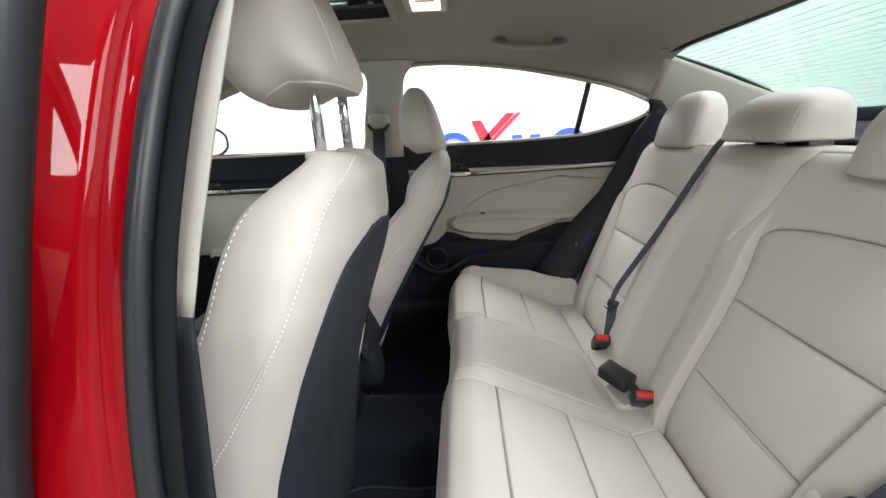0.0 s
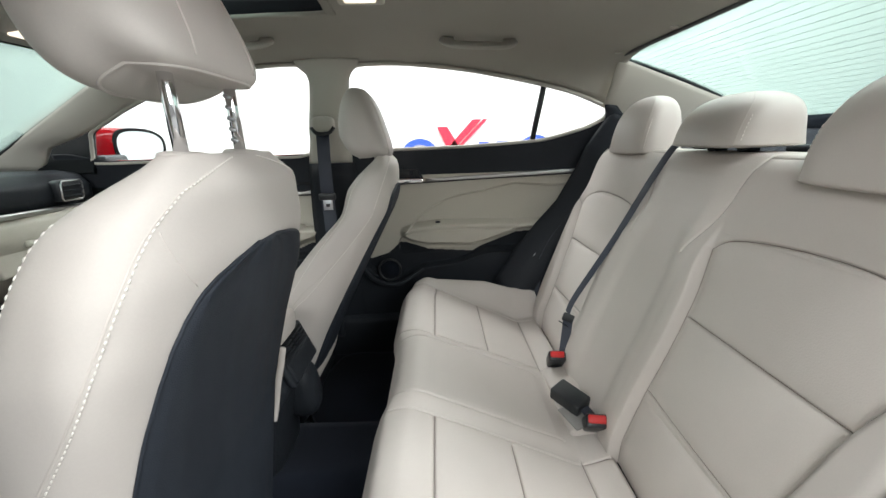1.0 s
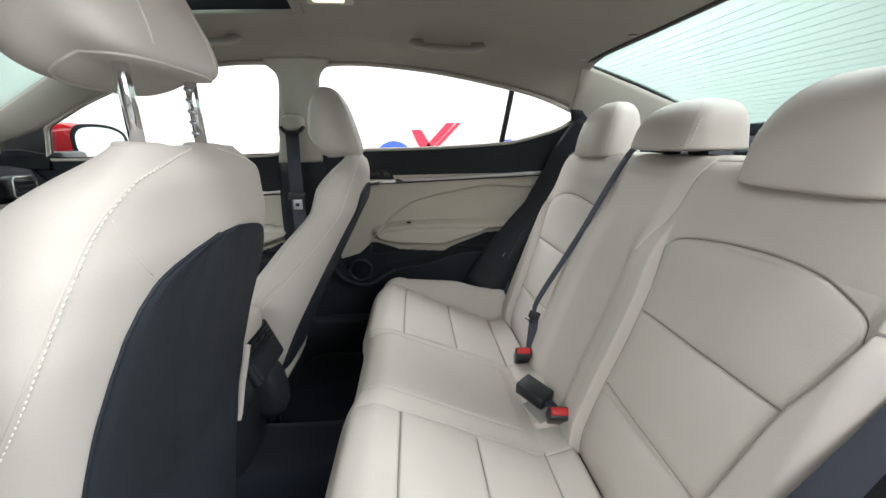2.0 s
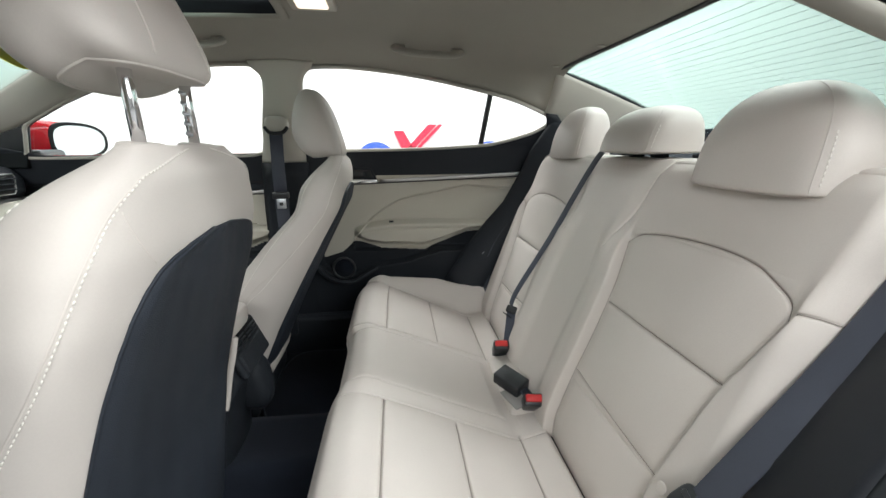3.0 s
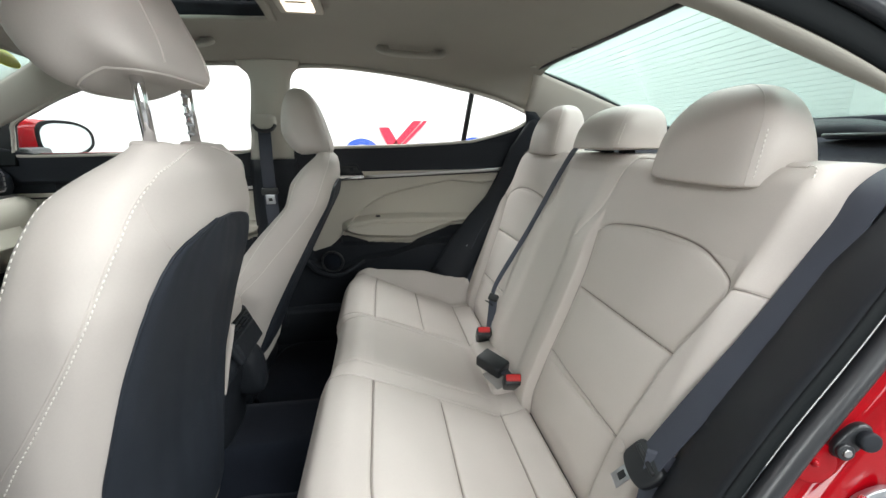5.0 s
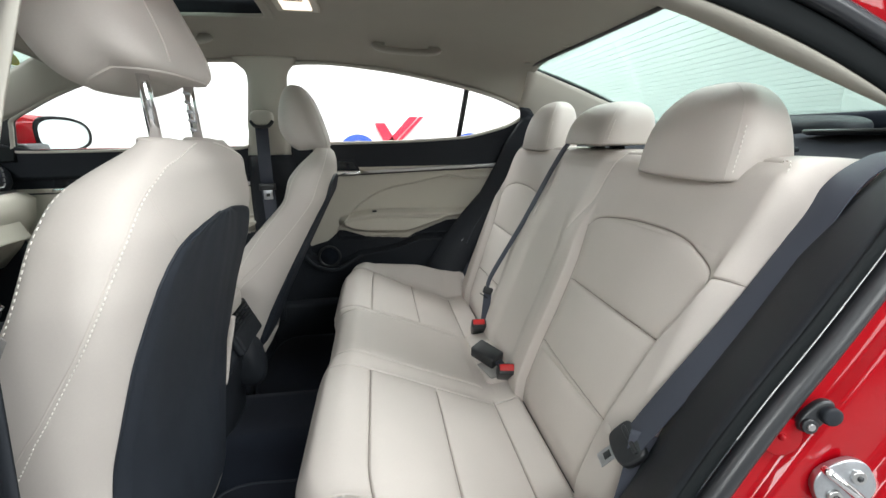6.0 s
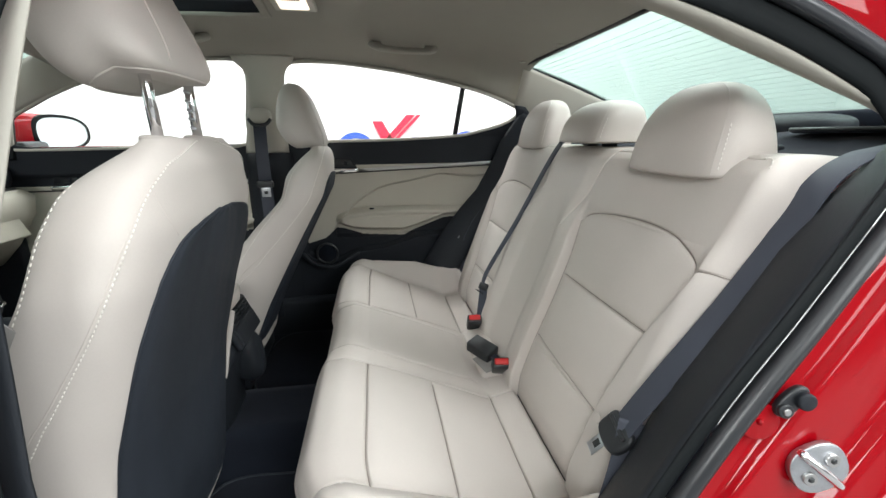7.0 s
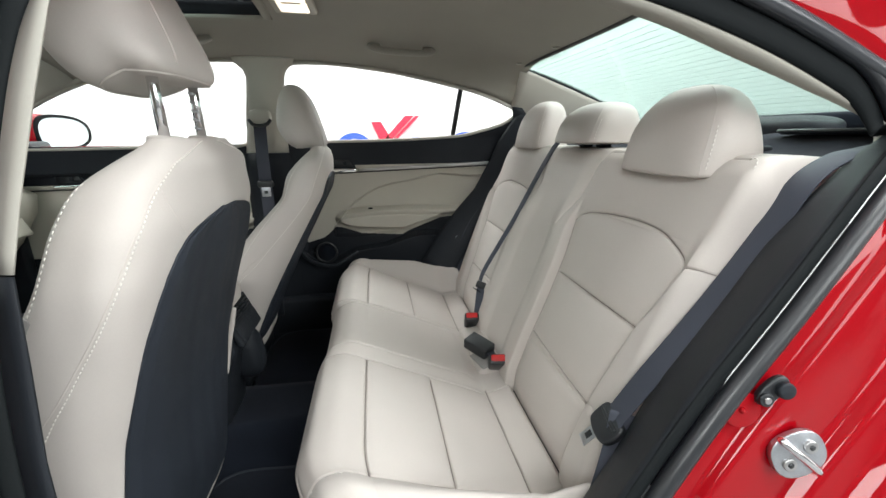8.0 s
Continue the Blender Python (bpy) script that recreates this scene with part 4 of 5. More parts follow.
def backrest():
    s = part("backrest", box((0.05, 1.20, 0.62), pose(0.66, 0, 0.68, 0, 21, 0), 0.02, 3), CARPET, BENCH, "sewn beige panels on a dark carpeted board")
    tu = [0.36, 0.42, 0.516, 0.705, 0.83, 0.96, 1.00, 1.05, 1.12, 1.22]
    tx = table(tu, [0.400, 0.405, 0.438, 0.508, 0.557, 0.607, 0.624, 0.655, 0.720, 0.80])
    tz = table(tu, [0.35, 0.415, 0.516, 0.705, 0.83, 0.96, 0.995, 1.020, 1.022, 1.015])
    uu = np.linspace(0.36, 1.22, 400)
    ker = np.hanning(25)
    ker /= ker.sum()
    pad = lambda a: np.convolve(np.pad(a, 12, mode="edge"), ker, "valid")
    sx, sz = pad(tx(uu)), pad(tz(uu))
    # half outline of an insert, seen from the front: height, distance from the centre line
    inner = [(0.36, 0.182), (0.541, 0.186), (0.62, 0.190), (0.709, 0.189), (0.77, 0.182), (0.841, 0.163)]
    arch = [(0.841, 0.163), (0.858, 0.184), (0.870, 0.222), (0.880, 0.30), (0.884, 0.40), (0.878, 0.475), (0.862, 0.525), (0.845, 0.556), (0.82, 0.566)]
    outer = [(0.82, 0.566), (0.76, 0.548), (0.706, 0.530), (0.62, 0.515), (0.526, 0.502), (0.36, 0.50)]
    soft = lambda line: [(float(q[0]), float(q[1])) for q in curve([(a, b, 0) for a, b in line], 5)]
    inner, arch, outer = soft(inner), soft(arch), soft(outer)
    seams = []
    for k in (1, -1):
        m = lambda line, k=k: [(a, k * b) for a, b in line]
        seams += [m(inner), m(arch), m(outer), m([(0.709, 0.189), (0.706, 0.530)]), m([(0.541, 0.186), (0.526, 0.502)]),
                  m([(0.815, 0.114), (0.846, 0.124), (0.94, 0.150), (1.01, 0.162), (1.22, 0.162)]),
                  m([(1.04, 0.162), (1.045, 0.30), (1.045, 0.565)]),
                  m([(0.82, 0.566), (0.836, 0.58), (0.840, 0.61), (0.842, 0.64)])]
    def pos(u, v):
        x, z = np.interp(u, uu, sx), np.interp(u, uu, sz)
        ay = np.abs(v)
        st = 0.575 + 0.008 * np.clip((u - 0.86) / 0.10, 0, 1)
        over = np.clip((ay - st) / (0.675 - st), 0, 1)
        y = np.sign(v) * (np.minimum(ay, st) + (0.617 - st) * np.sin(over * math.pi / 2))
        out = -0.085 * (1 - np.cos(over * math.pi / 2))
        low = np.clip((0.91 - u) / 0.12, 0, 1)
        low = low * low * (3 - 2 * low)
        ly = np.interp(u, [a for a, _ in inner], [b for _, b in inner])
        ry = np.interp(u, [a for a, _ in outer[::-1]], [b for _, b in outer[::-1]])
        # outer and inner bolsters, hollow inserts
        out = out + low * 0.018 * bump(ay, ry + 0.018, 0.8, 0.022)
        e = np.clip((ly + 0.002 - ay) / 0.009, 0, 1)
        f = np.clip((ay - (ly - 0.115)) / 0.085, 0, 1)
        out = out + low * 0.024 * e * e * (3 - 2 * e) * f * f * (3 - 2 * f)
        out = out + 0.010 * bump(ay, -0.1, 0.10, 0.05) * np.clip((1.02 - u) / 0.05, 0, 1)
        w = np.clip((ay - ly) / (ry - ly), 0, 1)
        for a, b in ((0.36, 0.52), (0.523, 0.706), (0.706, 0.874)):
            q = np.clip((u - a) / (b - a), 0, 1)
            out = out + 0.012 * (4 * q * (1 - q)) ** 0.6 * (4 * w * (1 - w)) ** 0.6
        out = out - 0.004 * low * bump(w, 0.02, 0.98, 0.02)
        d = np.full(u.shape, 9.0)
        for line in seams:
            d = np.minimum(d, gap(line, u, v))
        out = out - (1 - over) * (0.0060 * np.exp(-(d / 0.0019) ** 2) + 0.0020 * np.exp(-(d / 0.012) ** 2))
        top = np.clip((u - 0.90) / 0.16, 0, 1)
        return x - out * (0.93 - 0.9 * top), y, z + out * (0.36 + 0.6 * top)
    def which(u, v):
        ay = np.abs(v)
        mid = np.interp(u, [0.40, 0.53, 0.70, 0.77, 0.846, 0.94, 1.01, 1.22], [0.075, 0.078, 0.092, 0.102, 0.124, 0.150, 0.162, 0.162])
        ly = np.interp(u, [a for a, _ in inner], [b for _, b in inner])
        ry = np.interp(u, [a for a, _ in outer[::-1]], [b for _, b in outer[::-1]])
        roof = np.interp(ay, [b for _, b in arch], [a for a, _ in arch])
        field_ = (ay > ly) & (ay < np.where(u > 0.82, 0.566, ry)) & (u < roof)
        n = np.where(u > 0.706, 1, np.where(u > 0.523, 2, 3))
        n = np.where(field_, n, np.where((ay < 0.3) & (u < 0.83), 4, np.where((ay > 0.5) & (u < np.interp(ay, [0.566, 0.61], [0.82, 0.840])), 5, 6)))
        return np.where(ay < mid, 0, n + np.where(v > 0, 6, 0))
    half = [("insert_upper", PERFORATED, ""), ("insert_middle", PERFORATED, ""), ("insert_lower", LEATHER, ""), ("inner_bolster", LEATHER, ""), ("outer_bolster", LEATHER_SIDE, ""), ("upper_panel", LEATHER, "")]
    panels(s, 560, 760, pos, ((0.36, 1.20), (-0.672, 0.672)), which, [("centre_panel", LEATHER, "smooth centre panel"), *half, *half], solid=0.0)
    for line in seams:
        part("seam", shade_cord(line, pos, (-0.0021, 0.0, 0.0009)), SEAM_SHADE, s, "sunken seam with its shade drawn as a dark cord")
    for k in (1, -1):
        line = [(1.047, 0.560), (1.042, 0.580), (1.028, 0.596), (1.005, 0.604)]
        pts = [tuple(float(c) for c in pos(np.array(a), np.array(k * b))) for a, b in [tuple(q[:2]) for q in curve([(a, b, 0) for a, b in line], 6)]]
        part("stitching", stitches([(x - 0.002, y, z + 0.002) for x, y, z in pts]), THREAD, s, "pale stitching")
    part("airbag_tab", turned(prism([(0.010 * math.cos(a), 0.010 * math.sin(a)) for a in np.linspace(0, 6.283, 15)[:-1]], pose(0, 0, 0), 0.0016, 0.0006), Matrix.Translation((0.4160, -0.556, 0.56)) @ pose(0, 0, 0, 0, -70, 0)), LEATHER_SIDE, s)


backrest()


def rear_headrest(y, width, z0, top, depth, label, dx=0.0, fall=0.020, crown=4.6):
    """A dome with a flat underside; its flanks meet the front in a sewn edge."""
    s = thing("rear_headrest", label, "headrest", (0.68, y, 1.02), "rear headrests")
    def at(t, a):
        c = (1 - max(0, t) ** crown) ** (1 / 2.3) * (1 - 0.5 * max(0, -t / 0.06) ** 2)
        f, r = 0.588 + dx + 0.030 * t, 0.588 + dx + depth - fall * t
        n = 4.2 - 0.8 * max(0, t)
        px = math.copysign(abs(math.cos(a)) ** (2 / n), math.cos(a))
        py = math.copysign(abs(math.sin(a)) ** (2 / n), math.sin(a))
        swell = 0.006 * math.sin(math.pi * min(1, max(0, t))) * (1 - py * py) * (px < 0)
        return Vector(((f + r) / 2 + 0.02 * t * t + (r - f) / 2 * px * c ** 0.9 - swell, y + width / 2 * py * (0.985 + 0.015 * t) * c, z0 + (top - z0) * t))
    ts = [*np.linspace(-0.06, 0.0, 6), *np.linspace(0.03, 0.8, 24), *(1 - 0.2 * (1 - np.linspace(0.05, 1, 18)) ** 1.8)]
    part("cover", loft([[at(t, 2 * math.pi * k / 96) for k in range(96)] for t in ts]), LEATHER, s, recalc=True)
    for k in (1, -1):
        a0 = math.pi - 0.86
        ring = [at(t, k * a0) for t in np.linspace(0.0, 0.985, 40)]
        part("seam", sweep(ring, circle(0.0009, 6), up=(0, 1, 0)), LEATHER, s)
        part("stitching", stitches([at(t, k * (a0 - 0.16)) + Vector((-0.0004, k * 0.0006, 0)) for t in np.linspace(0.04, 0.6, 26)], 0.005, 0.008, 0.0009), THREAD, s, "pale stitching")
    for dy in (-0.05, 0.05):
        part("post", sweep([(0.69, y + dy, 0.985), (0.69, y + dy, z0 + 0.04)], circle(0.006, 10), up=(1, 0, 0)), CHROME, s, "chrome post")
        part("post_guide", box((0.03, 0.034, 0.012), pose(0.69, y + dy, 1.026), 0.004, 2), DARK, s)
    return s


rear_headrest(-0.400, 0.266, 0.984, 1.147, 0.165, "beige leather headrest on the outer rear seat", 0.0, 0.050, 3.4)
rear_headrest(0.405, 0.250, 1.012, 1.178, 0.150, "beige leather headrest on the outer rear seat", 0.022)
rear_headrest(0.0, 0.250, 1.036, 1.146, 0.180, "low beige leather headrest on the middle rear seat", 0.010)


# ---- front seats ----
SEAT_Z = [0.34, 0.50, 0.64, 0.78, 0.88, 0.95, 1.00, 1.03, 1.058]
# rear face, front face and half width of a backrest by height
DRIVER_BACK = ([-0.332, -0.312, -0.295, -0.258, -0.224, -0.205, -0.206, -0.203, -0.228], [-0.635, -0.606, -0.557, -0.470, -0.400, -0.368, -0.341, -0.300, -0.262],
               [0.226, 0.238, 0.243, 0.244, 0.245, 0.233, 0.210, 0.176, 0.110])
PASSENGER_BACK = ([-0.393, -0.322, -0.249, -0.175, -0.123, -0.110, -0.108, -0.112, -0.130], [-0.634, -0.577, -0.499, -0.375, -0.275, -0.247, -0.208, -0.178, -0.155],
                  [0.225, 0.238, 0.243, 0.245, 0.247, 0.234, 0.210, 0.174, 0.108])


def front_seat(name, label, yc, side, lean, lift, back):
    """side: the side of the outer flank; lean: degrees of extra recline; lift: how far the headrest is pulled up; back: the shape of the backrest."""
    s = thing(name, label, "car seat", (-0.5, yc, 0.2), "front seats")
    tip = Matrix.Translation((-0.36, yc, 0.42)) @ pose(0.012 if lean else 0, 0, 0, 0, lean, 0) @ Matrix.Translation((0.36, -yc, -0.42))
    zz = np.linspace(0.34, 1.058, 150)
    ker = np.hanning(13)
    ker /= ker.sum()
    sm = lambda xs, ys: np.convolve(np.pad(np.interp(zz, xs, ys), 6, mode="edge"), ker, "valid")
    R, F, H = (sm(SEAT_Z, q) for q in back)
    n = 3.2
    na = 180
    def at(z, a):
        """A place on the cover: height, and angle from straight back towards +y."""
        r, f, h = (np.interp(z, zz, q) for q in (R, F, H))
        px = math.copysign(abs(math.cos(a)) ** (2 / n), math.cos(a))
        py = math.copysign(abs(math.sin(a)) ** (2 / n), math.sin(a))
        x = (r + f) / 2 + (r - f) / 2 * px
        if px < 0:
            x += 0.055 * -px * (1 - abs(py) ** 1.5) * float(bump(np.array(z), 0.3, 0.85, 0.12))
        if lean:
            z = z - 0.030 * max(0, (z - 0.42) / 0.638) ** 4
        return Vector((x, yc + h * py, z))
    rings = [[at(z, 2 * math.pi * j / na) for j in range(na)] for z in zz]
    part("backrest", loft(rings), LEATHER_SIDE, s, "beige leather backrest cover", recalc=False)
    # dark shell on the rear: its half width by height
    sh = table([0.34, 0.56, 0.65, 0.74, 0.80, 0.845, 0.88, 0.905, 0.924, 0.934, 0.942, 0.950], [0.203, 0.203, 0.200, 0.196, 0.192, 0.187, 0.180, 0.166, 0.148, 0.125, 0.088, 0.03])
    def shell(u, v):
        z = 0.36 + (0.950 - 0.36) * (1 - (1 - u) ** 1.6)
        k = 2 * v - 1
        y = k * float(sh(z)) * (0.84 if lean and k < 0 else 1.0)
        h = float(np.interp(z, zz, H))
        a = math.asin(min(1, abs(y) / h) ** (n / 2)) * (1 if y > 0 else -1)
        q = at(z, a)
        edge = min(1, (1 - abs(k)) * 14, (1 - u) * 20)
        # loose upright folds of the pocket, and its slack upper hem
        fold = 0.0022 * math.sin(7 * (k + 0.5 * (z - 0.6)) + 1.0) * (0.3 + 0.7 * math.sin(3.1 * u)) + 0.0004 * math.sin(23 * k + 9 * z)
        return q + Vector((0.0005 + 0.0045 * edge ** 0.5 + fold * edge, 0, 0))
    part("back_shell", grid(80, 110, shell), DARK_CLOTH, s, "dark vinyl map pocket on the rear")
    # rolled rim round the shell
    rim = [shell(u, 0.0) + Vector((0.001, -0.001, 0)) for u in np.linspace(0.0, 1.0, 60)]
    part("shell_rim", sweep(rim, circle(0.0022, 6), up=(0, 1, 0.2)), DARK_CLOTH, s)
    sewn = lambda z: float(np.interp(z, [0.50, 0.60, 0.72, 0.80, 0.83, 0.895, 0.94, 0.975, 1.00, 1.025, 1.036, 1.046, 1.055], [1.66, 1.60, 1.49, 1.35, 1.30, 1.21, 1.14, 1.05, 0.95, 0.84, 0.60, 0.34, 0.06]))
    runs = [*np.linspace(1.054, 1.0, 24), *np.linspace(0.99, 0.55, 50)]
    for k in (1, -1):
        line = [at(z, k * (sewn(z) + 0.045)) + Vector((-0.0008, -k * 0.0006, -0.0006)) for z in runs]
        part("seam", sweep(line, circle(0.0016, 6), up=(0, 1, 0.3)), LEATHER, s)
        off = [at(z, k * sewn(z)) + Vector((0.0008, k * 0.0010, 0.0006)) for z in runs]
        part("stitching", stitches(off, 0.0042, 0.0066, 0.0010), THREAD, s, "pale stitching")
        fl = [at(z, k * a) + Vector((0, k * 0.0006, 0)) for z, a in zip(np.linspace(1.01, 0.60, 46), [*np.linspace(2.0, 1.88, 18), *np.linspace(1.87, 1.74, 28)])]
        part("stitching", stitches(fl, 0.0048, 0.0080, 0.0010), THREAD, s, "pale stitching")
        dart = [at(z, k * a) + Vector((-0.0004, 0, 0)) for z, a in zip(np.linspace(0.995, 0.935, 14), np.linspace(0.90, 0.53, 14))]
        part("seam", sweep(dart, circle(0.0011, 5), up=(0, 1, 0.3)), LEATHER, s)
    def shape(a, b, c):
        return a, b, c * (1 + 0.15 * abs(b) ** 3) - 0.08 * a
    part("seat_cushion", pillow((0.56, 0.50, 0.20), pose(-0.66, yc, 0.40, 0, 6, 0), 4, shape), LEATHER_SIDE, s)
    part("seat_base", box((0.46, 0.40, 0.14), pose(-0.66, yc, 0.255), 0.02, 3), DARK, s)
    part("side_cover", box((0.46, 0.02, 0.10), pose(-0.62, yc + side * 0.245, 0.33), 0.008, 3), DARK, s, "dark plastic side cover")
    # headrest: broad below, narrower above, with a flat underside
    slope, narrow, droop = (1.276, 0.57, 0.269) if not lean else (0.95, 0.20, 0.15)
    def head(a, b, c):
        t = (c + 1) / 2
        behind, fore = 1 - slope * t, -1.07 + 0.10 * t + 0.62 * max(0, 0.42 - t) ** 1.5 / 0.272
        return fore + (a + 1) / 2 * (behind - fore), b * (1 - narrow * t ** 1.6), c - droop * (1 - t) * max(0, -a)
    hs, hn = ((0.191, 0.2815, 0.268), 3.5) if not lean else ((0.172, 0.262, 0.200), 2.8)
    hm = pose(-0.2957, yc, 1.277, 0, 2.5, 0) if not lean else tip @ pose(-0.308, yc, 1.242 + lift, 0, -3, 0)
    put = lambda a, b, c: hm @ Vector([q * w / 2 for q, w in zip(head(a, b, c), hs)])
    h = part("headrest", pillow(hs, hm, hn, head, 64, 84, 5), LEATHER_SIDE, s, "beige leather headrest")
    e = 2 / hn
    low = 0.96
    rim = [put(math.copysign(abs(math.cos(t)) ** e, math.cos(t)) * (1 - low ** 5) ** (1 / 5), math.copysign(abs(math.sin(t)) ** e, math.sin(t)) * (1 - low ** 5) ** (1 / 5), -low) for t in np.linspace(0, 2 * math.pi, 81)[:-1]]
    part("seam", sweep(rim, circle(0.0022, 6), True), LEATHER, h)
    for b0 in (-0.5, 0.5):
        line = []
        for lat in np.linspace(0.0, 1.15, 26):
            ca = math.cos(lat) ** e
            if ca > abs(b0) + 0.02:
                line.append(put(ca * (1 - (abs(b0) / ca) ** hn) ** (1 / hn), b0, math.copysign(abs(math.sin(lat)) ** e, math.sin(lat))))
        line = [put((1 - abs(b0) ** hn) ** (1 / hn) * (1 - abs(c) ** 5) ** (1 / 5), b0, c) for c in np.linspace(-0.86, -0.05, 12)] + line
        part("seam", sweep(line, circle(0.0014, 6), up=(0, 1, 0)), LEATHER, h)
    # beige wing beside the shell
    if not lean:
        wing = curve([Vector((x, yc - side * w, z)) for x, w, z in ((-0.312, 0.243, 0.66), (-0.322, 0.246, 0.62), (-0.336, 0.249, 0.57), (-0.352, 0.252, 0.50), (-0.358, 0.252, 0.48))], 5)
        part("wing_edge", sweep(wing, circle(0.004, 8, 0.007), up=(1, 0, 0)), LEATHER_SIDE, s)
    for dy in (-0.070, 0.070):
        foot, head_ = (Vector((-0.257, yc + dy, 1.03)), Vector((-0.262, yc + dy, 1.20))) if not lean else (tip @ Vector((-0.262, yc + dy, 0.99)), tip @ Vector((-0.272, yc + dy, 1.08)))
        post = part("headrest_post", sweep([foot, head_], circle(0.0076, 18), up=(0, 1, 0)), CHROME, s, "chrome headrest post")
        if not lean:
            part("post_guide", pillow((0.042, 0.052, 0.014), pose(-0.255, yc + dy, 1.055, 0, 6, 0), 4), LEATHER_SIDE, s, "beige plastic guide")
        if dy > 0 and lift > -0.05:
            for k in range(5):
                q = foot.lerp(head_, 0.26 + 0.085 * k) + Vector((-0.002, -0.004, 0))
                part("notch", pillow((0.0120, 0.0110, 0.0060), Matrix.Translation(q) @ pose(0, 0, 0, 0, 20, 0), 3, None, 8, 12), STEEL, post)
    return s


front_seat("driver_seat", "beige leather driver seat with dark rear shell and raised headrest", -0.409, -1, 0.0, 0.0, DRIVER_BACK)
front_seat("passenger_seat", "beige leather front passenger seat with dark rear shell", 0.405, 1, 9.0, -0.100, PASSENGER_BACK)
tag = thing("seat_tag", "grey cloth tag sewn into the driver seat flank", "tag", (-0.38, -0.645, 0.838))
part("cloth", box((0.030, 0.002, 0.045), pose(-0.381, -0.649, 0.838, 0, 45, 0), 0.0008), TAG, tag)


# ---- belts and buckles ----
def strap(path, width, face, thick=0.0016):
    return sweep(path, rect(width, thick, 0.0006), up=face)


def buckle(at, turn, label, button=True):
    s = thing("belt_buckle", label, "belt buckle", at, "belt buckles")
    m = Matrix.Translation(at) @ turn
    part("case", box((0.078, 0.050, 0.032), m, 0.007, 3), RUBBER, s, "black plastic case")
    part("button", box((0.016, 0.040, 0.019), m @ pose(-0.0345, 0, 0.003), 0.004, 3), BUTTON, s, "red release button")
    part("stalk", strap([m @ Vector((0.035, 0, 0)), m @ Vector((0.08, 0, -0.02))], 0.03, (0, 0, 1), 0.004), BELT, s)
    return s


buckle((0.362, 0.172, 0.412), pose(0, 0, 0, 0, 46, 82), "black belt buckle with red button between the seats")
buckle((0.372, -0.116, 0.407), pose(0, 0, 0, 0, 46, 80), "black belt buckle with red button beside a black buckle")
b = thing("belt_buckle", "closed black belt buckle lying on the bench", "belt buckle", (0.33, -0.06, 0.41), "belt buckles")
mm = Matrix.Translation((0.338, -0.036, 0.424)) @ pose(0, 0, 0, 10, 10, -52)
part("case", box((0.086, 0.054, 0.036), mm, 0.006, 3), RUBBER, b)
part("slot", box((0.004, 0.030, 0.006), mm @ pose(-0.0425, 0, 0.004), 0.001), DARK, b)
part("stalk", strap([mm @ Vector((0.04, 0, 0)), mm @ Vector((0.10, 0, -0.03))], 0.03, (0, 0, 1), 0.004), BELT, b)
pocket = thing("buckle_pocket", "beige buckle tray with grey plastic film in the bench", "tray", (0.36, 0.02, 0.38))
part("tray", box((0.12, 0.28, 0.03), pose(0.378, 0.03, 0.378, 0, -8, 0), 0.012, 3), LEATHER, pocket)
part("film", box((0.06, 0.075, 0.004), pose(0.345, -0.075, 0.398, 6, -4, 20), 0.0015), TAG, pocket, "grey translucent plastic film")


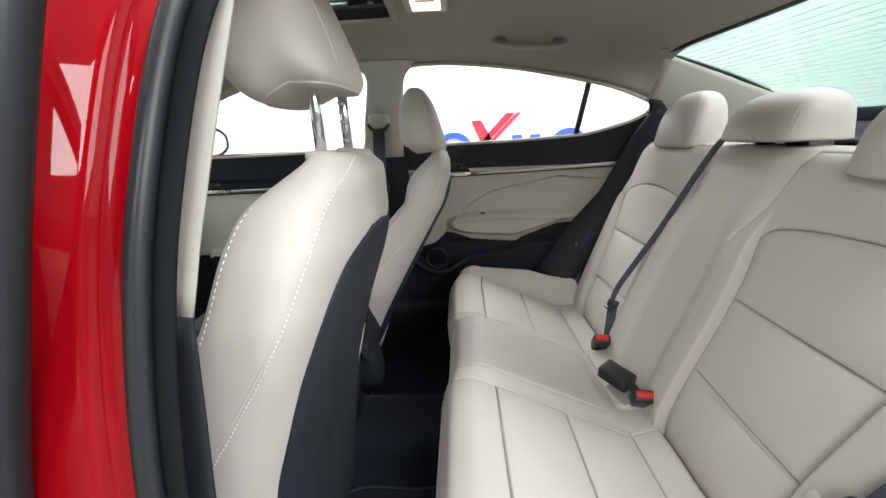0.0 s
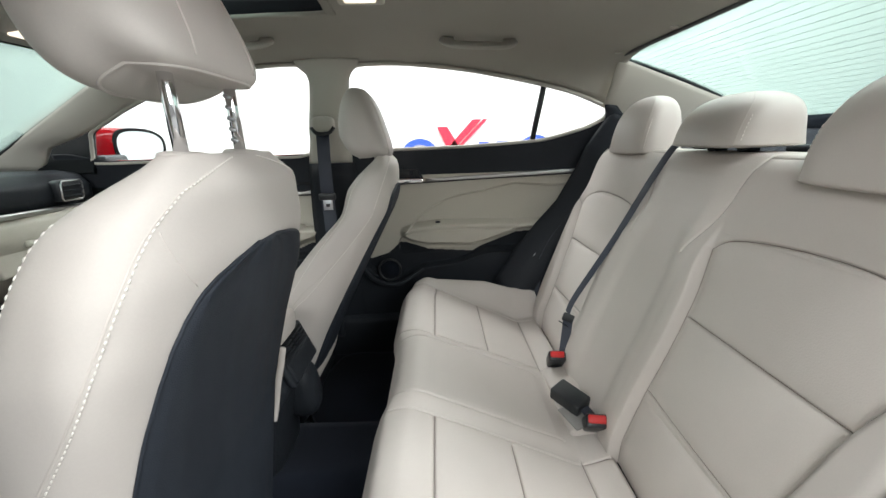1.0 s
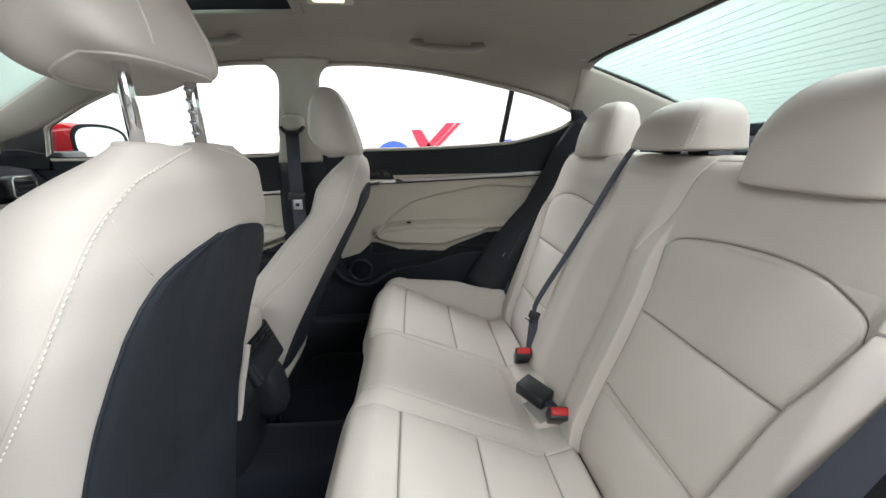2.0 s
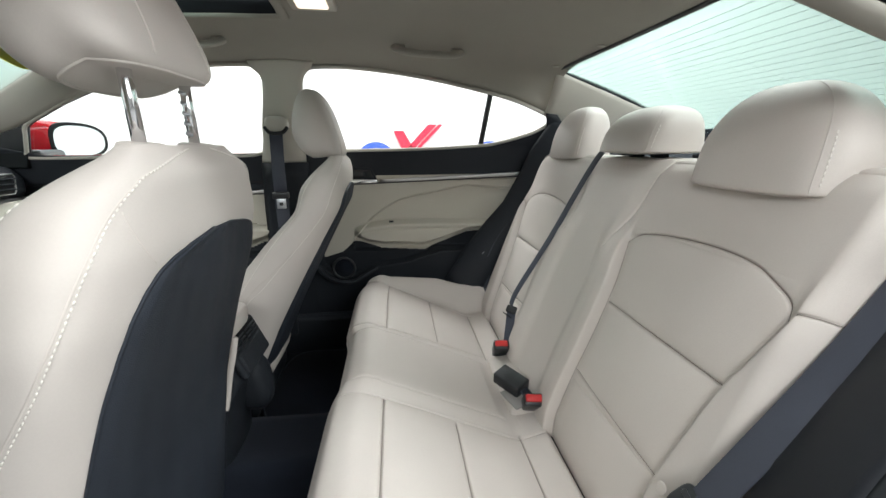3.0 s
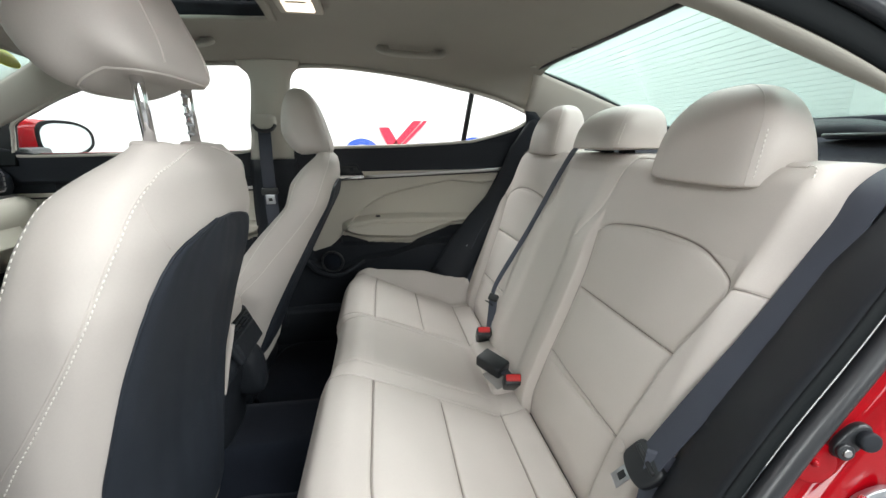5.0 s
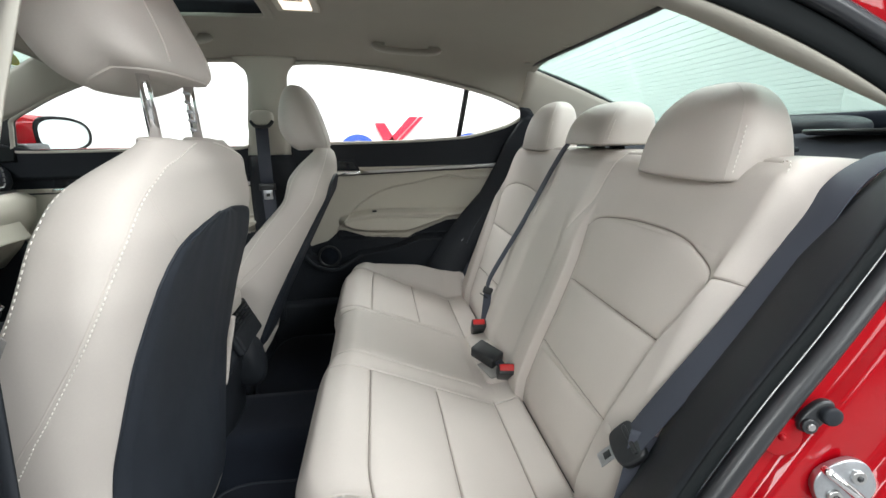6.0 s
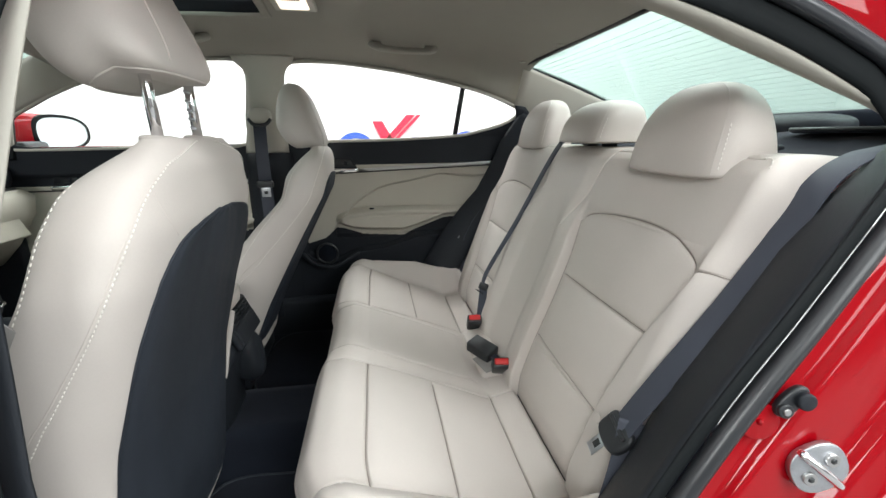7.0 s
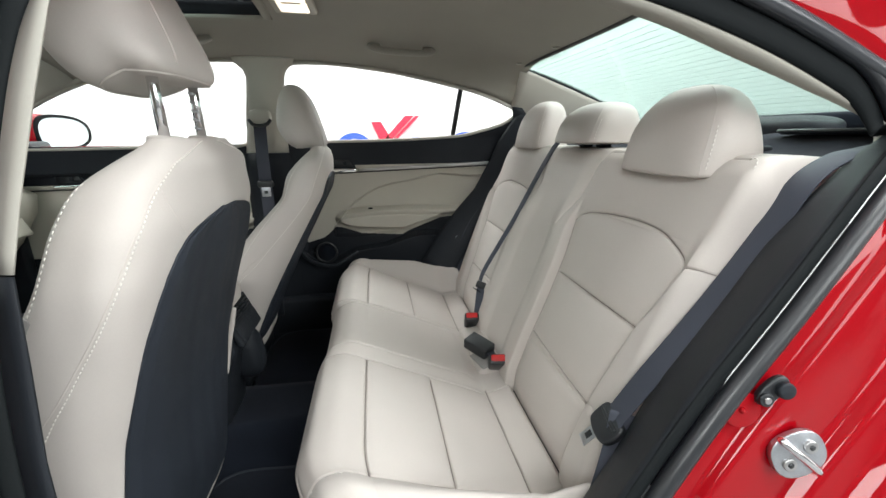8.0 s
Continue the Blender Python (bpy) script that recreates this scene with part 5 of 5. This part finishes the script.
def rear_belts():
    s = thing("seat_belt", "black seat belt over the outer rear backrest with tongue", "seat belt", (0.6, -0.63, 0.9), "seat belts")
    line = curve([(0.95, -0.605, 1.050), (0.86, -0.622, 1.040), (0.79, -0.634, 1.032), (0.735, -0.637, 1.022), (0.680, -0.636, 0.986), (0.628, -0.637, 0.903), (0.553, -0.638, 0.796), (0.463, -0.637, 0.678), (0.414, -0.626, 0.592)], 8)
    part("webbing", strap(line, 0.047, lambda p: (-0.78, 0.04, 0.62) if p[2] < 0.96 else (-0.78 + 9 * min(p[2] - 0.96, 0.08), 0.02, 0.62 + 4 * min(p[2] - 0.96, 0.08)), 0.0022), BELT, s, "dark blue-grey woven webbing")
    # tongue: a slotted black body, a steel blade with its hole
    mt = Matrix((Vector((-0.61, 0, -0.79)), Vector((0, -1, 0)), Vector((-0.79, 0, 0.61)))).transposed().to_4x4()
    mt = Matrix.Translation((0.410, -0.620, 0.580)) @ mt @ pose(0, 0, 0, 0, 0, -14)
    plate = [(q[0], q[1]) for q in curve([(-0.024, -0.030, 0), (-0.026, 0.0, 0), (-0.024, 0.030, 0), (0.0, 0.034, 0), (0.020, 0.026, 0), (0.026, 0.0, 0), (0.020, -0.028, 0), (0.0, -0.034, 0)], 5, True)]
    body = part("tongue_body", prism(plate, mt @ pose(0, 0, -0.007), 0.014, 0.004), RUBBER, s, "black plastic tongue")
    part("slot_bar", box((0.008, 0.052, 0.006), mt @ pose(-0.012, 0, 0.008), 0.0025, 3), RUBBER, body)
    part("tongue_blade", box((0.040, 0.024, 0.0026), mt @ pose(0.036, -0.006, 0), 0.001), STEEL, body, "steel tongue blade")
    part("blade_hole", box((0.014, 0.012, 0.0034), mt @ pose(0.038, -0.006, 0), 0.0006), RUBBER, body)
    part("lower_webbing", strap(curve([(0.428, -0.634, 0.612), (0.410, -0.648, 0.54), (0.390, -0.655, 0.46), (0.375, -0.660, 0.36)], 6), 0.040, (-0.5, -0.8, 0.1)), BELT, s)
    f = thing("seat_belt", "black seat belt along the far rear backrest", "seat belt", (0.6, 0.65, 0.9), "seat belts")
    part("webbing", strap([(x + 0.01, -y + 0.012, z) for x, y, z in line], 0.048, (-0.60, 0.5, 0.55)), BELT, f)
    part("tongue_body", box((0.04, 0.05, 0.016), Matrix.Translation((0.44, 0.66, 0.60)) @ pose(0, 0, 0, 0, -50, 0) @ pose(0, 0, 0, -60, 0, 0), 0.006, 3), RUBBER, f)
    part("tongue_blade", box((0.04, 0.026, 0.003), Matrix.Translation((0.418, 0.64, 0.615)) @ pose(0, 0, 0, 0, -50, 0) @ pose(0, 0, 0, -80, 0, 0), 0.001), STEEL, f)
    part("lower_webbing", strap([(0.435, 0.665, 0.60), (0.42, 0.668, 0.5), (0.41, 0.67, 0.4)], 0.046, (-0.5, 0.8, 0.1)), BELT, f)
    c = thing("seat_belt", "black middle seat belt down the rear backrest", "seat belt", (0.5, 0.15, 0.8), "seat belts")
    mid = curve([(0.72, 0.135, 1.052), (0.650, 0.138, 1.042), (0.598, 0.142, 0.968), (0.508, 0.165, 0.780), (0.420, 0.195, 0.605), (0.400, 0.200, 0.55)], 8)
    part("webbing", strap(mid, 0.026, (-0.85, -0.15, 0.36)), BELT, c)
    part("tongue_body", box((0.026, 0.034, 0.012), Matrix.Translation((0.402, 0.198, 0.535)) @ pose(0, 0, 0, 0, -70, 0) @ pose(0, 0, 0, 70, 0, 0), 0.006, 3), RUBBER, c)
    part("latch_tab", box((0.030, 0.016, 0.003), Matrix.Translation((0.385, 0.190, 0.52)) @ pose(0, 0, 0, 0, 40, 20), 0.001), DARK, c)
    part("lower_webbing", strap(curve([(0.402, 0.198, 0.53), (0.396, 0.192, 0.48), (0.385, 0.172, 0.43)], 5), 0.030, (-0.6, -0.7, 0.2)), BELT, c)
    # front passenger belt on the centre pillar
    p = thing("seat_belt", "black front seat belt hanging on the centre pillar", "seat belt", (-0.39, 0.6, 1.0), "seat belts")
    part("loop_cover", pillow((0.085, 0.04, 0.06), pose(-0.385, 0.618, 1.135, 0, 0, 0), 3), TRIM, p, "beige plastic loop cover")
    part("guide_loop", sweep(curve([(-0.425, 0.607, 1.125), (-0.41, 0.600, 1.107), (-0.385, 0.596, 1.102), (-0.36, 0.600, 1.107), (-0.345, 0.607, 1.125)], 5), circle(0.007, 8), up=(0, 1, 0)), RUBBER, p)
    part("webbing", strap([(-0.385, 0.597, 1.108), (-0.388, 0.592, 0.98), (-0.388, 0.590, 0.872)], 0.047, (0, -1, 0)), BELT, p)
    part("tongue_body", box((0.062, 0.016, 0.026), pose(-0.388, 0.588, 0.878), 0.006, 3), RUBBER, p)
    part("tongue_blade", box((0.034, 0.004, 0.040), pose(-0.388, 0.587, 0.848), 0.0015), STEEL, p, "steel tongue blade")
    part("tongue_hole", box((0.014, 0.002, 0.012), pose(-0.388, 0.5845, 0.846), 0.0005), RUBBER, p)
    part("lower_webbing", strap([(-0.388, 0.592, 0.872), (-0.398, 0.64, 0.70), (-0.42, 0.66, 0.45)], 0.047, (0.2, -1, 0)), BELT, p)


rear_belts()


# ---- the open door's frame, on the camera's side ----
OPENING = [(0.315, -0.798, 0.49), (0.405, -0.788, 0.632), (0.478, -0.777, 0.729), (0.550, -0.768, 0.815), (0.612, -0.758, 0.888), (0.678, -0.745, 0.962), (0.745, -0.722, 1.018),
           (0.798, -0.675, 1.045), (0.800, -0.634, 1.073), (0.739, -0.620, 1.108), (0.631, -0.619, 1.153), (0.534, -0.618, 1.187), (0.428, -0.614, 1.219), (0.28, -0.604, 1.256), (0.10, -0.597, 1.290),
           (-0.08, -0.598, 1.308), (-0.20, -0.612, 1.297), (-0.262, -0.640, 1.250), (-0.286, -0.686, 1.175), (-0.308, -0.722, 1.06), (-0.324, -0.746, 0.946), (-0.330, -0.772, 0.79),
           (-0.318, -0.792, 0.60), (-0.26, -0.802, 0.43), (-0.15, -0.808, 0.355), (0.05, -0.81, 0.345), (0.22, -0.808, 0.375)]


def door_frame():
    s = thing("door_frame", "red painted door opening of the car with black rubber seal", "door frame", (0.1, -0.8, 0.3), kind="structure")
    loop = [Vector(q) for q in curve(OPENING, 8, True)]
    n = len(loop)
    mid = Vector((0.18, -0.72, 0.82))
    rings = {}
    def away(i, k=1.0):
        """Outwards from the opening, along the body side."""
        t = (loop[(i + 1) % n] - loop[i - 1]).normalized()
        side = Vector((0, -1, 0))
        side = (side - t * side.dot(t)).normalized()
        o = t.cross(side)
        if o.dot(loop[i] - mid) < 0:
            o = -o
        return o.normalized(), side
    def strip(profile):
        out = []
        for a, b in profile:
            out.append([])
            for i in range(n):
                o, side = away(i)
                out[-1].append(loop[i] + o * a + side * b)
        return out
    # seals: their distance from the line changes from jamb to roof rail and to the centre pillar
    def share(i):
        q = loop[i]
        roof = min(1, max(0, (q.z - 1.03) / 0.09)) * min(1, max(0, (q.x + 0.25) / 0.12))
        return roof * roof * (3 - 2 * roof), float(q.x < -0.17) * (1 - roof)
    def tube(centre, half, flat, depth, m=14):
        """centre, half: values at the jamb, the roof rail and the pillar."""
        out = []
        for k in range(m + 1):
            out.append([])
            for i in range(n):
                o, side = away(i)
                r, p = share(i)
                mix = lambda v: v[0] * (1 - r - p) + v[1] * r + v[2] * p
                a = 2 * math.pi * k / m
                out[-1].append(loop[i] + o * (mix(centre) + mix(half) * math.cos(a)) + side * (mix(depth) + mix(half) * flat * math.sin(a)))
        return loft([q + [q[0]] for q in out], False, False)
    part("rubber_seal", tube((-0.012, 0.044, 0.010), (0.0135, 0.0105, 0.0105), 0.9, (0.001, 0.010, 0.002)), RUBBER, s, "grey-black bulb seal")
    part("seal_lip", tube((-0.034, 0.018, -0.006), (0.0105, 0.0190, 0.011), 0.38, (-0.009, 0.002, -0.006)), MATT_BLACK, s, "black sealing lip")
    # painted frame: flange, step, shoulder, outer skin
    prof = [(0.002, -0.014), (0.012, -0.008), (0.034, -0.004), (0.039, -0.0025), (0.042, 0.001), (0.0445, 0.007), (0.048, 0.0105), (0.054, 0.012), (0.100, 0.015), (0.136, 0.016),
            (0.143, 0.018), (0.147, 0.022), (0.151, 0.031), (0.155, 0.0355), (0.162, 0.038), (0.196, 0.041), (0.203, 0.045), (0.207, 0.058), (0.216, 0.064), (0.26, 0.064), (0.262, 0.04), (0.25, 0.0)]
    ring = strip(prof)
    part("painted_frame", loft([r + [r[0]] for r in ring], False, False), RED, s, "glossy red painted steel")


    # lining along the roof rail
    upper = [i for i in range(n) if loop[i].z > 1.03 and loop[i].x > -0.24]
    k0 = next(q for q, i in enumerate(upper) if i != upper[0] + q) if any(i != upper[0] + q for q, i in enumerate(upper)) else len(upper)
    run = upper[:k0]
    def band(a, b):
        return [loop[i] + away(i)[0] * a + away(i)[1] * b for i in run if share(i)[0] > 0.5]
    # lighter, glossier band over the bulb seal, added to give its highlight
    part("seal_highlight", loft([band(0.046 + 0.011 * math.cos(q), 0.013 + 0.010 * math.sin(q)) for q in np.linspace(-0.6, 3.7, 12)], False, False), MOULDING, s, "satin grey-black band added as the seal's highlight")
    lining = curve([(0.825, -0.600, 0.990), (0.845, -0.600, 1.020), (0.847, -0.600, 1.050), (0.827, -0.600, 1.080), (0.767, -0.600, 1.102), (0.689, -0.598, 1.126), (0.556, -0.590, 1.172), (0.433, -0.578, 1.216),
                    (0.28, -0.570, 1.252), (0.10, -0.566, 1.284), (-0.08, -0.567, 1.298), (-0.20, -0.58, 1.288)], 6)
    m = len(run)
    a = np.array([tuple(loop[i]) for i in run])
    def along(t, pts):
        pts = np.asarray(pts, float)
        q = np.concatenate([[0], np.cumsum(np.linalg.norm(np.diff(pts, axis=0), axis=1))])
        return np.array([np.interp(t * q[-1], q, pts[:, c]) for c in range(3)])
    # headliner tone instead of trim beige puts the rail's shade into the colour
    part("roof_lining", grid(60, 4, lambda u, v: tuple(along(u, a) * (1 - v) + along(u, lining) * v + np.array((0, 0, -0.006 * 4 * v * (1 - v))))), LINER, s, "beige lining of the roof rail, darkened for its shade", solid=0.005)


door_frame()


def near_trim():
    # dark cover between backrest and seal
    seal = [(0.265, -0.790, 0.49), (0.373, -0.780, 0.658), (0.446, -0.768, 0.754), (0.519, -0.758, 0.840), (0.582, -0.748, 0.912), (0.650, -0.736, 0.986), (0.722, -0.710, 1.034), (0.775, -0.685, 1.062)]
    inner = [(0.35, -0.632, 0.38), (0.425, -0.628, 0.51), (0.490, -0.626, 0.65), (0.580, -0.628, 0.780), (0.640, -0.632, 0.880), (0.70, -0.642, 0.962), (0.76, -0.642, 1.012), (0.86, -0.615, 1.036)]
    for s, side in ((-1, "near"), (1, "far")):
        lo = seal if s < 0 else [(0.24, 0.690, 0.48), (0.334, 0.690, 0.627), (0.415, 0.692, 0.728), (0.497, 0.692, 0.818), (0.567, 0.687, 0.947), (0.60, 0.676, 1.03), (0.645, 0.662, 1.10), (0.68, 0.648, 1.15)]
        hi = [(x, s * abs(y), z) for x, y, z in inner]
        structure(part("quarter_trim", ruled(lo, hi, 14, 0.020), DARK, solid=0.004), "dark plastic cover beside the rear backrest", "side trim")
    # centre pillar on the camera's side: beige above, dark below
    lo = [(-0.228, -0.60, 1.30), (-0.262, -0.650, 1.20), (-0.280, -0.680, 1.10), (-0.300, -0.706, 0.995), (-0.309, -0.722, 0.932)]
    hi = [(-0.40, -0.585, 1.32), (-0.41, -0.625, 1.20), (-0.425, -0.65, 1.10), (-0.44, -0.668, 0.995), (-0.445, -0.678, 0.928)]
    structure(part("pillar_centre_upper", ruled(lo, hi, 10, 0.0), TRIM, solid=0.003), "beige plastic cover of the centre pillar", "pillar trim")
    lo = [(-0.3085, -0.7235, 0.930), (-0.306, -0.738, 0.84), (-0.304, -0.755, 0.74), (-0.296, -0.772, 0.60), (-0.28, -0.785, 0.44), (-0.24, -0.79, 0.36)]
    hi = [(-0.446, -0.680, 0.926), (-0.46, -0.695, 0.84), (-0.47, -0.705, 0.74), (-0.48, -0.715, 0.60), (-0.49, -0.72, 0.44), (-0.5, -0.72, 0.36)]
    structure(part("pillar_centre_lower", ruled(lo, hi, 10, 0.0), DARK, solid=0.003), "dark plastic lower cover of the centre pillar", "pillar trim")
    structure(part("sill_cover", box((0.86, 0.07, 0.03), pose(0.02, -0.765, 0.345), 0.01, 3), DARK), "dark plastic sill cover", "sill")


near_trim()


def jamb_fittings():
    s = thing("door_striker", "zinc striker plate with two bolts on the red door jamb", "striker", (0.573, -0.792, 0.63))
    n = Vector((-0.20, -0.96, 0.16)).normalized()
    m = Matrix.Translation((0.556, -0.804, 0.662)) @ n.to_track_quat("Z", "X").to_matrix().to_4x4() @ pose(0, 0, 0, 0, 0, 115)
    plate = [(0.034 * math.copysign(abs(math.cos(a)) ** 0.8, math.cos(a)), 0.030 * math.copysign(abs(math.sin(a)) ** 0.8, math.sin(a))) for a in np.linspace(0, 2 * math.pi, 25)[:-1]]
    part("plate", prism(plate, m @ pose(0, 0, -0.004), 0.009, 0.0015), STEEL, s)
    for k in (1, -1):
        b = part("bolt", prism([(0.0085 * math.cos(a), 0.0085 * math.sin(a)) for a in np.linspace(0, 6.283, 17)[:-1]], m @ pose(0.016 * k, 0.006 * k, 0.004), 0.005, 0.0015), SATIN, s)
        part("socket", prism([(0.004 * math.cos(a), 0.004 * math.sin(a)) for a in np.linspace(0, 6.283, 7)[:-1]], m @ pose(0.016 * k, 0.006 * k, 0.0085), 0.001), RUBBER, b)
    part("loop", sweep(curve([m @ Vector(q) for q in ((-0.013, 0.029, 0.002), (-0.012, 0.026, 0.008), (0.0, 0.0, 0.012), (0.011, -0.023, 0.008), (0.012, -0.025, 0.002))], 6), circle(0.0055, 10), up=(0.3, 0.2, 1)), CHROME, s)
    e = thing("bump_stop", "black rubber bump stop and latch on the door jamb", "bump stop", (0.557, -0.762, 0.713))
    q = n.to_track_quat("Z", "X").to_matrix().to_4x4()
    along_, at_ = Vector((0.029, -0.002, 0.031)).normalized(), Vector((0.522, -0.779, 0.744))
    m = Matrix.Translation(at_) @ Matrix((along_, n.cross(along_), n)).transposed().to_4x4()
    part("base", prism([(0.024 * math.copysign(abs(math.cos(a)) ** 0.8, math.cos(a)), 0.012 * math.sin(a)) for a in np.linspace(0, 6.283, 25)[:-1]], m, 0.010, 0.003), RUBBER, e)
    part("plunger", prism([(0.011 * math.cos(a), 0.011 * math.sin(a)) for a in np.linspace(0, 6.283, 17)[:-1]], m @ pose(0.010, -0.006, 0.008), 0.010, 0.003), DARK, e)
    part("screw", prism([(0.009 * math.cos(a), 0.009 * math.sin(a)) for a in np.linspace(0, 6.283, 17)[:-1]], m @ pose(-0.014, 0.0, 0.009), 0.005, 0.0015), RUBBER, e)
    part("screw_head", prism([(0.0045 * math.cos(a), 0.0045 * math.sin(a)) for a in np.linspace(0, 6.283, 9)[:-1]], m @ pose(-0.014, 0.0, 0.013), 0.003, 0.001), SATIN, e)
    g = thing("plug", "red painted round body plug on the door jamb", "plug", (0.52, -0.765, 0.66))
    m = Matrix.Translation((0.490, -0.776, 0.716)) @ n.to_track_quat("Z", "X").to_matrix().to_4x4()
    part("cap", prism([(0.024 * math.cos(a), 0.024 * math.sin(a)) for a in np.linspace(0, 6.283, 21)[:-1]], m, 0.004, 0.0015), RED, g)
    part("nub", pillow((0.009, 0.009, 0.009), m @ pose(0, 0, 0.004), 2), RED, g)


jamb_fittings()


def open_door():
    """The rear door on the camera's side, swung wide open round its hinge on the centre pillar."""
    s = thing("open_rear_door", "open red rear car door with black edge seal", "car door", (-0.44, -0.83, 0.35))
    m = Matrix.Translation((-0.430, -0.800, 0)) @ pose(0, 0, 0, 0, 0, -96)
    # local x runs out along the leaf, local y to the inner face
    def leaf(y0, bulge):
        return grid(10, 14, lambda u, v: m @ Vector((0.02 + 0.96 * u, y0 + bulge * math.sin(math.pi * v) ** 0.6, 0.36 + 0.66 * v)))
    part("outer_skin", leaf(-0.10, -0.03), RED, s, "red painted outer skin", solid=0.003)
    part("inner_panel", leaf(-0.015, 0.02), PLASTIC, s, "beige moulded inner panel", solid=0.004)
    part("top_rail", box((0.96, 0.10, 0.05), m @ pose(0.50, -0.055, 1.035), 0.015, 3), DARK, s, "dark plastic top rail")
    part("hinge_edge", box((0.03, 0.085, 0.66), m @ pose(0.015, -0.058, 0.69), 0.01, 3), RED, s)
    part("far_edge", box((0.03, 0.085, 0.66), m @ pose(0.985, -0.058, 0.69), 0.01, 3), RED, s)
    part("bottom_edge", box((0.96, 0.085, 0.03), m @ pose(0.50, -0.058, 0.355), 0.01, 3), RED, s)
    part("edge_seal", sweep(curve([(-0.49, -0.810, 0.40), (-0.468, -0.805, 0.60), (-0.436, -0.800, 0.80), (-0.384, -0.797, 0.98), (-0.346, -0.792, 1.10), (-0.31, -0.78, 1.22)], 8), circle(0.016, 10), up=(0, 1, 0)), RUBBER, s, "black rubber edge seal")
    part("window_frame", sweep(curve([m @ Vector(q) for q in ((0.03, -0.05, 1.04), (0.05, -0.07, 1.24), (0.09, -0.08, 1.285), (0.40, -0.08, 1.275), (0.75, -0.07, 1.19), (0.97, -0.05, 1.05))], 8), rect(0.05, 0.03, 0.008), up=lambda p: m.to_3x3() @ Vector((0, 1, 0))), MOULDING, s, "black window frame")


open_door()
